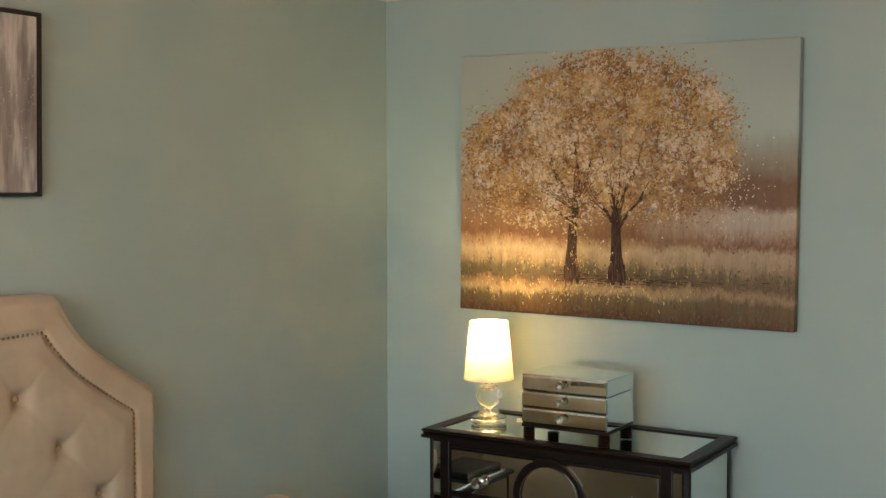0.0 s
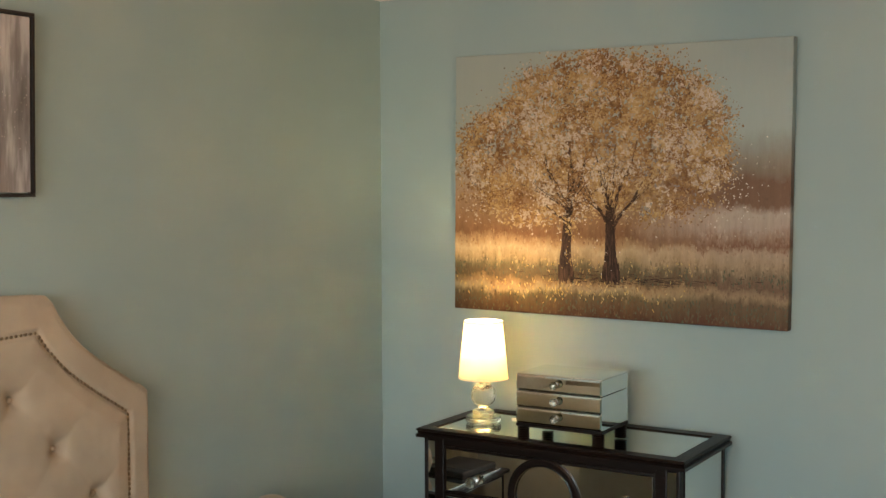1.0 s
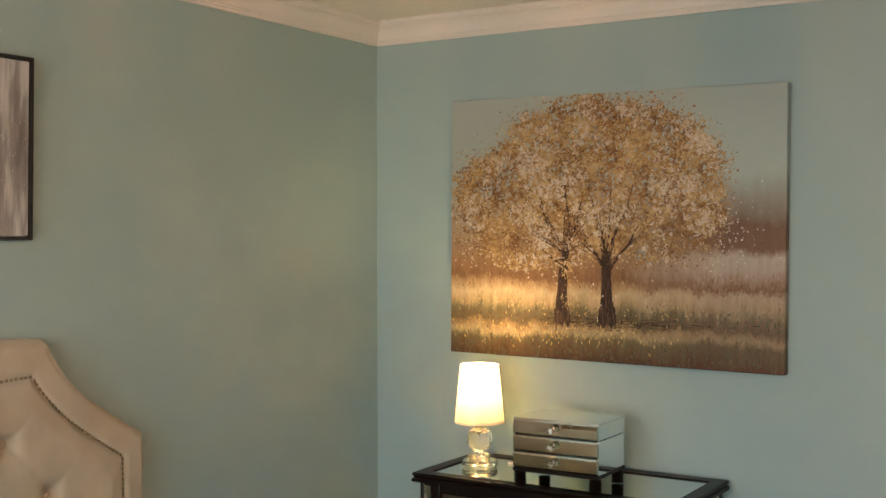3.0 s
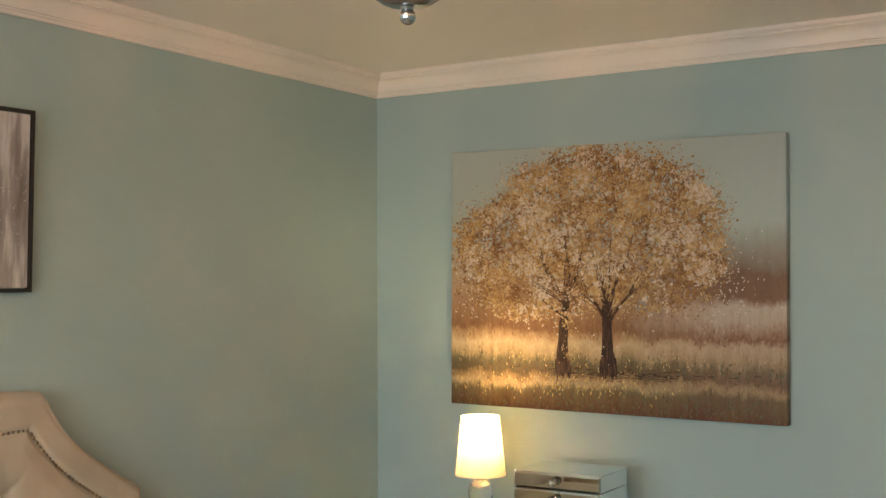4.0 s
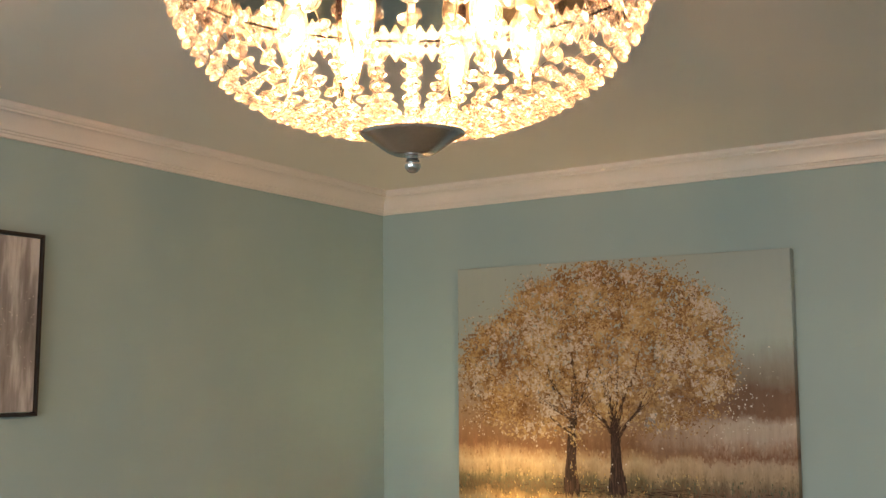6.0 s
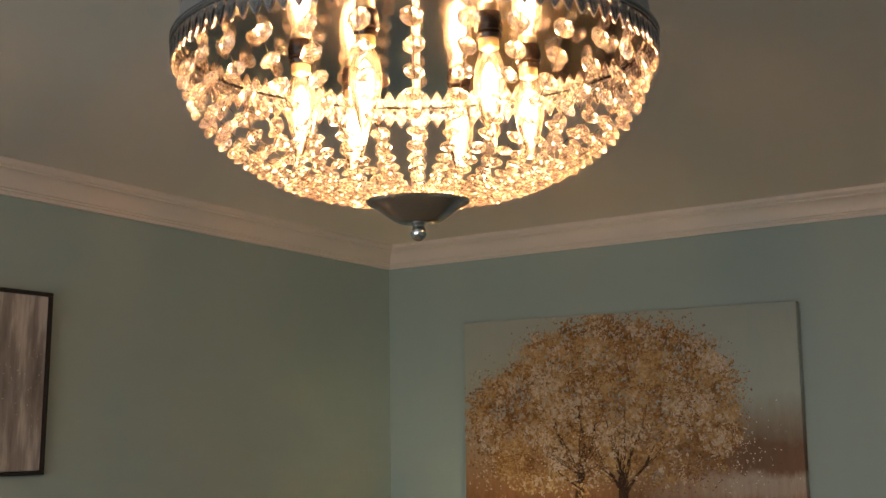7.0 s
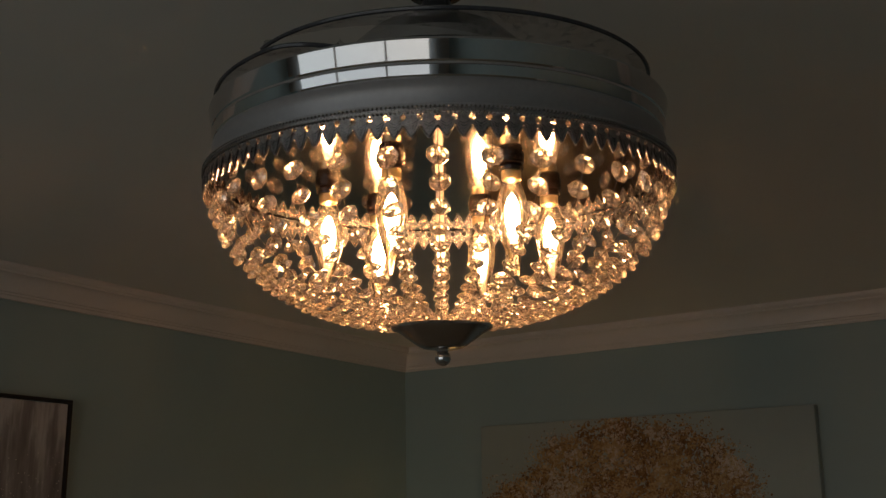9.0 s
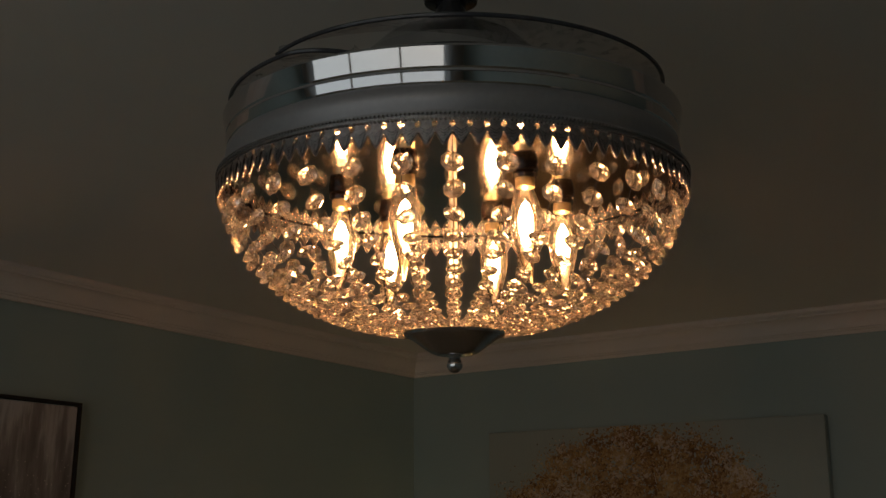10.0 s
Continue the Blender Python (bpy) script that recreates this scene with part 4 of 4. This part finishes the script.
for c in nails:
    for s in (1, -1):
        if s < 0 and c.x < 0.004:
            continue
        ob = new("nailhead", NAIL)
        ob.parent = bed
        ob.matrix_local = pose(relief(c.x, c.y) - 0.0005, s * c.x, c.y, 0, 90, 0)
part("mattress", box(0.12, 2.1, -0.76, 0.76, 0.30, 0.60, 0.06, 4), MATTRESS, bed, "cream covered mattress")
bm = bmesh.new()  # a quilt that hangs over both sides
rows = []
for i in range(41):
    x = 0.62 + 1.52 * i / 40
    row = []
    for k in range(61):
        f = -1 + 2 * k / 60
        a = abs(f)
        y = math.copysign(min(a / 0.68, 1.0) * 0.79 + 0.012 * max(0.0, (a - 0.68) / 0.32), f)
        z = 0.635 - (max(0.0, (a - 0.66) / 0.34) ** 0.9) * 0.36
        w = noise.noise((x * 5, f * 7, 2.0))
        row.append(bm.verts.new((x, y + 0.02 * w * (a > 0.66), z + 0.012 * w + 0.006 * noise.noise((x * 17, f * 19, 5.0)))))
    rows.append(row)
for a, b in zip(rows, rows[1:]):
    for k in range(60):
        bm.faces.new((a[k], a[k + 1], b[k + 1], b[k]))
bmesh.ops.solidify(bm, geom=list(bm.faces), thickness=0.02)
part("quilt", bm, QUILT, bed, "taupe quilt hanging over the bed's sides", True, 60)
part("bed_base", box(0.10, 2.1, -0.77, 0.77, 0.08, 0.295, 0.01), LINEN, bed)
for x in (0.2, 2.0):
    for y in (-0.7, 0.7):
        part("leg", lathe([(0.0, 0.0), (0.02, 0.0), (0.03, 0.08), (0.0, 0.08)], 16, (x, y)), DARKWOOD, bed)
for s in (-0.38, 0.38):
    bm = bmesh.new()
    bmesh.ops.create_uvsphere(bm, u_segments=32, v_segments=18, radius=1)
    for p in bm.verts:
        q = p.co
        k = 1 - 0.25 * (q.y ** 2) * (q.z ** 2)
        p.co = Vector((0.40 + math.copysign(abs(q.z) ** 0.6, q.z) * 0.24 * k, s + math.copysign(abs(q.y) ** 0.6, q.y) * 0.33 * k, 0.70 + q.x * 0.085))
    ob = tagged(new("pillow", mesh_from(bm, "pillow", MATTRESS)), "plump cream pillow lying on the mattress", "pillow", "pillows on the bed")
    ob.location = (0, -2.088, 0)

# ---- dresser ----
DX0, DX1, DY0, DY1, DTOP = 0.447, 1.372, -0.447, -0.025, 0.868
dresser = thing("dresser", (0, 0, 0), "mirrored dresser with dark espresso wood edges and crystal knobs", "dresser")
bx0, bx1, by0, by1 = DX0 + 0.022, DX1 - 0.022, DY0 + 0.022, DY1 - 0.01
part("carcass", box(bx0 + 0.004, bx1 - 0.004, by0 + 0.004, by1, 0.09, DTOP - 0.034), DARKWOOD, dresser)
# top: four mitred rails round an inset mirror
RAIL = [(0.0, -0.030), (0.0, -0.020), (0.006, -0.016), (0.004, -0.010), (0.0, -0.006), (0.004, 0.0), (0.046, 0.0), (0.050, -0.004), (0.050, -0.012), (0.050, -0.030)]
cs = [(DX0, DY0), (DX1, DY0), (DX1, DY1), (DX0, DY1)]
for k, (n, d) in enumerate([((0, 1), (1, 0)), ((-1, 0), (0, 1)), ((0, -1), (-1, 0)), ((1, 0), (0, -1))]):
    bm = bmesh.new()
    a, b = Vector((*cs[k], DTOP)), Vector((*cs[(k + 1) % 4], DTOP))
    n, d = Vector((*n, 0)), Vector((*d, 0))
    e0 = [bm.verts.new(a + n * p + d * p + Vector((0, 0, q))) for p, q in RAIL]
    e1 = [bm.verts.new(b + n * p - d * p + Vector((0, 0, q))) for p, q in RAIL]
    for i in range(len(RAIL)):
        j = (i + 1) % len(RAIL)
        bm.faces.new((e0[i], e0[j], e1[j], e1[i]))
    bm.faces.new(e0)
    bm.faces.new(e1[::-1])
    part("top_rail", bm, DARKWOOD, dresser)
part("top_mirror", box(DX0 + 0.050, DX1 - 0.050, DY0 + 0.050, DY1 - 0.050, DTOP - 0.012, DTOP - 0.004, 0.002), MIRROR, dresser, "mirrored glass top")
# posts, rails and mirrored strips of the front
FRONT = by0
posts = [(bx0, bx0 + 0.012), (bx0 + 0.040, bx0 + 0.075), (bx1 - 0.075, bx1 - 0.040), (bx1 - 0.012, bx1)]
for x0, x1 in posts:
    part("post", box(x0, x1, FRONT - 0.004, FRONT + 0.03, 0.05, DTOP - 0.030, 0.003), DARKWOOD, dresser)
for x0, x1 in ((bx0 + 0.012, bx0 + 0.040), (bx1 - 0.040, bx1 - 0.012)):
    part("mirror_strip", box(x0, x1, FRONT + 0.0005, FRONT + 0.0038, 0.12, DTOP - 0.042), MIRROR, dresser, "narrow mirrored strip", False)
part("front_rail", box(bx0 + 0.075, bx1 - 0.075, FRONT - 0.003, FRONT + 0.02, DTOP - 0.052, DTOP - 0.030, 0.002), DARKWOOD, dresser)
part("base_rail", box(bx0 + 0.012, bx1 - 0.012, FRONT - 0.002, FRONT + 0.02, 0.07, 0.12, 0.003), DARKWOOD, dresser)
for x in (bx0 + 0.025, bx1 - 0.025):
    for y in (by0 + 0.03, by1 - 0.03):
        part("foot", lathe([(0.0, 0.0), (0.018, 0.0), (0.024, 0.03), (0.024, 0.09), (0.0, 0.09)], 16, (x, y)), DARKWOOD, dresser)
for x0, x1 in ((bx0, bx0 + 0.0035), (bx1 - 0.0035, bx1)):
    part("side_mirror", box(x0, x1, by0 + 0.034, by1 - 0.022, 0.12, DTOP - 0.045), MIRROR, dresser, "mirrored side panel", False)
    for y0, y1 in ((by0 + 0.031, by0 + 0.0345), (by1 - 0.020, by1)):
        part("post", box(x0 - 0.003, x1 + 0.003, y0, y1, 0.05, DTOP - 0.030, 0.001), DARKWOOD, dresser)


def knob_on(parent, x, z, r, front):
    """A faceted crystal knob with its metal stem, standing out to the front."""
    base = part("knob", lathe([(0.0, 0.0), (r * 0.75, 0.0), (r * 0.7, r * 0.25), (r * 0.35, r * 0.45), (r * 0.3, r * 0.9), (0.0, r * 0.9)], 20), CHROME, parent, "chrome knob stem")
    base.matrix_local = pose(x, front, z, 90, 0, 0)
    g = part("crystal_ball", lathe([(0.0, 0.8 * r), (r * 0.6, 0.9 * r), (r, 1.4 * r), (r, 1.75 * r), (r * 0.6, 2.3 * r), (0.0, 2.4 * r)], 10), BASEGLASS, base, "faceted crystal knob", False)
    return base


d0, d1 = bx0 + 0.078, bx1 - 0.078
zs = [(0.124, 0.385), (0.394, 0.657), (0.666, DTOP - 0.055)]
for z0, z1 in zs:
    drawer = part("drawer", box(d0, d1, FRONT + 0.0005, FRONT + 0.03, z0, z1, 0.002), DARKWOOD, dresser)
    part("drawer_mirror", box(d0 + 0.006, d1 - 0.006, FRONT - 0.0035, FRONT + 0.0003, z0 + 0.006, z1 - 0.006, 0.0008, 1), MIRROR, drawer, "mirrored drawer front")
    for x in (d0 + 0.115, d1 - 0.10):
        knob_on(drawer, x, (z0 + z1) / 2 - 0.026, 0.018, FRONT - 0.0036)
# wooden hoop on the front
bm = bmesh.new()
hx, hz, ho, hi = (d0 + d1) / 2, 0.695, 0.124, 0.100
rings = []
for k in range(64):
    t = 2 * math.pi * k / 64
    rings.append([bm.verts.new((hx + r * math.cos(t), FRONT - y, hz + r * math.sin(t))) for r, y in ((ho, 0.0036), (ho, 0.010), (ho - 0.006, 0.014), (hi + 0.006, 0.014), (hi, 0.010), (hi, 0.0036))])
for a, b in zip(rings, rings[1:] + rings[:1]):
    for k in range(6):
        bm.faces.new((a[k], a[(k + 1) % 6], b[(k + 1) % 6], b[k]))
hoop = part("hoop", bm, DARKWOOD, dresser, "round dark wooden hoop")
part("inlay", sweep([(hx + (hi - 0.001) * math.cos(t), FRONT - 0.0095, hz + (hi - 0.001) * math.sin(t)) for t in [2 * math.pi * k / 64 for k in range(65)]], 0.0022, 6), CHROME, hoop, "thin bright metal inlay")

# ---- jewellery box on the dresser ----
jewel = thing("jewellery_box", (0.9545, -0.3215, DTOP), "mirrored jewellery box with three drawers standing on the dresser", "jewellery box", turn=(0, 0, 0.6))
JW, JD, JZ0, JH = 0.1422, 0.1008, 0.053, 0.156
part("base", box(-JW - 0.003, JW + 0.003, -JD - 0.003, JD + 0.003, JZ0 - 0.011, JZ0, 0.002), DARKWOOD, jewel)
part("body", box(-JW + 0.004, JW - 0.004, -JD + 0.006, JD - 0.004, JZ0, JZ0 + JH - 0.004), DARKWOOD, jewel)
step = JH / 3
for s in (-1, 1):
    part("side_mirror", box(s * JW - 0.002, s * JW + 0.002, -JD + 0.0006, JD, JZ0 + 0.001, JZ0 + 2 * step - 0.001, 0.001), MIRROR, jewel, "mirrored side")
    part("lid_mirror", box(s * JW - 0.002, s * JW + 0.002, -JD + 0.0006, JD, JZ0 + 2 * step + 0.001, JZ0 + JH - 0.003, 0.001), MIRROR, jewel)
part("back_mirror", box(-JW + 0.003, JW - 0.003, JD - 0.003, JD, JZ0, JZ0 + JH - 0.003), MIRROR, jewel)
part("top_mirror", box(-JW - 0.002, JW + 0.002, -JD, JD, JZ0 + JH - 0.003, JZ0 + JH, 0.0012), MIRROR, jewel, "mirrored lid")
for k in range(3):
    z0, z1 = JZ0 + k * step + 0.002, JZ0 + (k + 1) * step - 0.002
    dr = part("drawer", box(-JW + 0.003, JW - 0.003, -JD + 0.0005, -JD + 0.02, z0, z1), DARKWOOD, jewel)
    part("drawer_mirror", box(-JW - 0.0022, JW + 0.0022, -JD - 0.004, -JD + 0.0040, z0, z1, 0.0039, 1), BOXMIRROR, dr, "bevelled mirror front", False)
    part("edge_strip", box(-JW + 0.001, JW - 0.001, -JD - 0.0055, -JD - 0.0022, z1 - 0.0066, z1 - 0.0004, 0.0030, 1), MIRROR, dr, "bright bevelled edge", False)
    knob_on(dr, -0.005, (z0 + z1) / 2, 0.0128, -JD - 0.004)
for x in (-JW + 0.015, JW - 0.015):
    for y in (-JD + 0.015, JD - 0.015):
        prof = [(0.0, 0.0), (0.010, 0.0)] + [(0.0168 + 0.0032 * math.cos(k * math.pi), 0.002 + 0.0029 * k) for k in range(14)] + [(0.012, JZ0 - 0.011), (0.0, JZ0 - 0.011)]
        part("foot", lathe(prof, 18, (x, y)), DARKWOOD, jewel)

# ---- crystal table lamps ----
lamp = thing("table_lamp", (0.588, -0.245, DTOP), "lit crystal table lamp with a white fabric shade on the dresser", "table lamp", "crystal lamps")
part("base", lathe([(0.0, 0.0), (0.057, 0.0), (0.060, 0.004), (0.060, 0.017), (0.057, 0.021), (0.036, 0.0215), (0.033, 0.024), (0.038, 0.029), (0.038, 0.036), (0.034, 0.040), (0.0, 0.040)], 32), BASEGLASS, lamp, "round clear crystal base")
part("lower_collar", lathe([(0.0, 0.0405), (0.014, 0.0405), (0.012, 0.046), (0.018, 0.049), (0.0, 0.0495)], 24), CHROME, lamp)
bm, rings = bmesh.new(), []  # diamond-cut ball
for k in range(9):
    a = math.pi * (k + 0.9) / 9.8
    rings.append([bm.verts.new((0.0435 * math.sin(a) * math.cos(t), 0.0435 * math.sin(a) * math.sin(t), 0.092 - 0.0435 * math.cos(a))) for t in [2 * math.pi * (j + 0.5 * (k % 2)) / 14 for j in range(14)]])
for k, (a, b) in enumerate(zip(rings, rings[1:])):
    for j in range(14):
        n = (j + 1) % 14
        for f in (((a[j], a[n], b[j]), (b[j], a[n], b[n])) if k % 2 == 0 else ((a[j], b[n], b[j]), (a[j], a[n], b[n]))):
            bm.faces.new(f)
bm.faces.new(rings[0][::-1])
bm.faces.new(rings[-1])
part("crystal_ball", bm, BASEGLASS, lamp, "faceted crystal ball", False)
part("upper_collar", lathe([(0.0, 0.1345), (0.018, 0.1345), (0.022, 0.140), (0.020, 0.150), (0.010, 0.153), (0.010, 0.185), (0.013, 0.187), (0.013, 0.212), (0.0, 0.212)], 24), CHROME, lamp)
# added opaque disc, there only to shade the crystal base from the bulb
part("light_baffle", lathe([(0.0, 0.2125), (0.036, 0.2125), (0.038, 0.2105), (0.036, 0.2085), (0.013, 0.2085)], 32), CHROME, lamp, "round metal plate added to keep bulb light off the base")
part("bulb", ball(0.022, (0, 0, 0.287), 24, 14, squash=1.2), LAMPBULB, lamp, "glowing frosted bulb")
SB, ST, SZ0, SZ1 = 0.083, 0.0645, 0.151, 0.339
part("shade", lathe([(SB, SZ0), (ST, SZ1), (ST - 0.0015, SZ1), (SB - 0.0015, SZ0), (SB, SZ0)], 64), SHADE, lamp, "tapered white fabric shade")
for r, z in ((SB, SZ0), (ST, SZ1)):
    part("shade_trim", lathe([(r + 0.0008, z - 0.003), (r + 0.0012, z), (r + 0.0008, z + 0.003), (r - 0.002, z + 0.003), (r - 0.002, z - 0.003), (r + 0.0008, z - 0.003)], 64), SHADE, lamp)
for k in range(3):
    t = 2 * math.pi * k / 3
    part("shade_spoke", sweep([(0.010 * math.cos(t), 0.010 * math.sin(t), 0.19), (0.079 * math.cos(t), 0.079 * math.sin(t), 0.180)], 0.0012, 6), CHROME, lamp)
cord = sweep([(0.645 + 0.0175 * k, -0.150 + 0.05 * math.sin(k * 0.28) * 0.8, DTOP + 0.0035 - 0.0045 * (1 if 0 < k < 40 else 1)) for k in range(9)], 0.0028, 8)
tagged(new("lamp_cord", mesh_from(cord, "lamp_cord", WHITE_PLASTIC)), "white lamp cord lying on the dresser top", "cable")

# ---- nightstand between bed and corner ----
NX0, NX1, NY0, NY1, NT = 0.03, 0.39, -1.12, -0.66, 0.58
stand = thing("nightstand", (0, 0, 0), "mirrored nightstand with dark edges beside the bed", "nightstand")
part("carcass", box(NX0, NX1 - 0.004, NY0 + 0.004, NY1 - 0.004, 0.09, NT - 0.02), DARKWOOD, stand)
part("top", box(NX0 - 0.005, NX1 + 0.015, NY0 - 0.012, NY1 + 0.012, NT - 0.02, NT - 0.004, 0.005), DARKWOOD, stand)
part("top_mirror", box(NX0 + 0.02, NX1 - 0.01, NY0 + 0.015, NY1 - 0.015, NT - 0.006, NT, 0.002), MIRROR, stand, "mirrored top panel")
for y0, y1 in ((NY0, NY0 + 0.0038), (NY1 - 0.0038, NY1)):
    part("side_mirror", box(NX0 + 0.02, NX1 - 0.025, y0, y1, 0.12, NT - 0.04), MIRROR, stand, "mirrored side panel", False)
for z0, z1 in ((0.12, 0.345), (0.355, NT - 0.03)):
    dr = part("drawer", box(NX1 - 0.0035, NX1 + 0.002, NY0 + 0.03, NY1 - 0.03, z0, z1, 0.001), MIRROR, stand, "mirrored drawer front")
    kb = part("knob", ball(0.016, (0, 0, 0), 12, 8), BASEGLASS, dr, "crystal knob", False)
    kb.location = (NX1 + 0.016, (NY0 + NY1) / 2, (z0 + z1) / 2)
for x in (NX0 + 0.03, NX1 - 0.03):
    for y in (NY0 + 0.03, NY1 - 0.03):
        part("foot", lathe([(0.0, 0.0), (0.016, 0.0), (0.022, 0.09), (0.0, 0.09)], 14, (x, y)), DARKWOOD, stand)

jar = lathe([(0.0, 0.0), (0.040, 0.0), (0.050, 0.014), (0.060, 0.045), (0.061, 0.072), (0.054, 0.094), (0.036, 0.106), (0.014, 0.111), (0.0, 0.112)], 40)
jar = tagged(new("cushion_box", mesh_from(jar, "cushion_box", LINEN, True, 60)), "rounded tan fabric box standing on the nightstand", "box")
jar.location = (0.160, -0.838, NT)

folio = thing("folio", (0.262, -1.000, NT), "closed dark slate folio lying on the nightstand", "folio", turn=(0, 0, 4))
part("cover", box(-0.090, 0.090, -0.112, 0.112, 0.0, 0.022, 0.007, 3), FOLIO, folio)
part("strap", box(-0.0905, 0.0905, 0.060, 0.072, 0.0215, 0.0232, 0.0006, 1), FOLIO, folio)
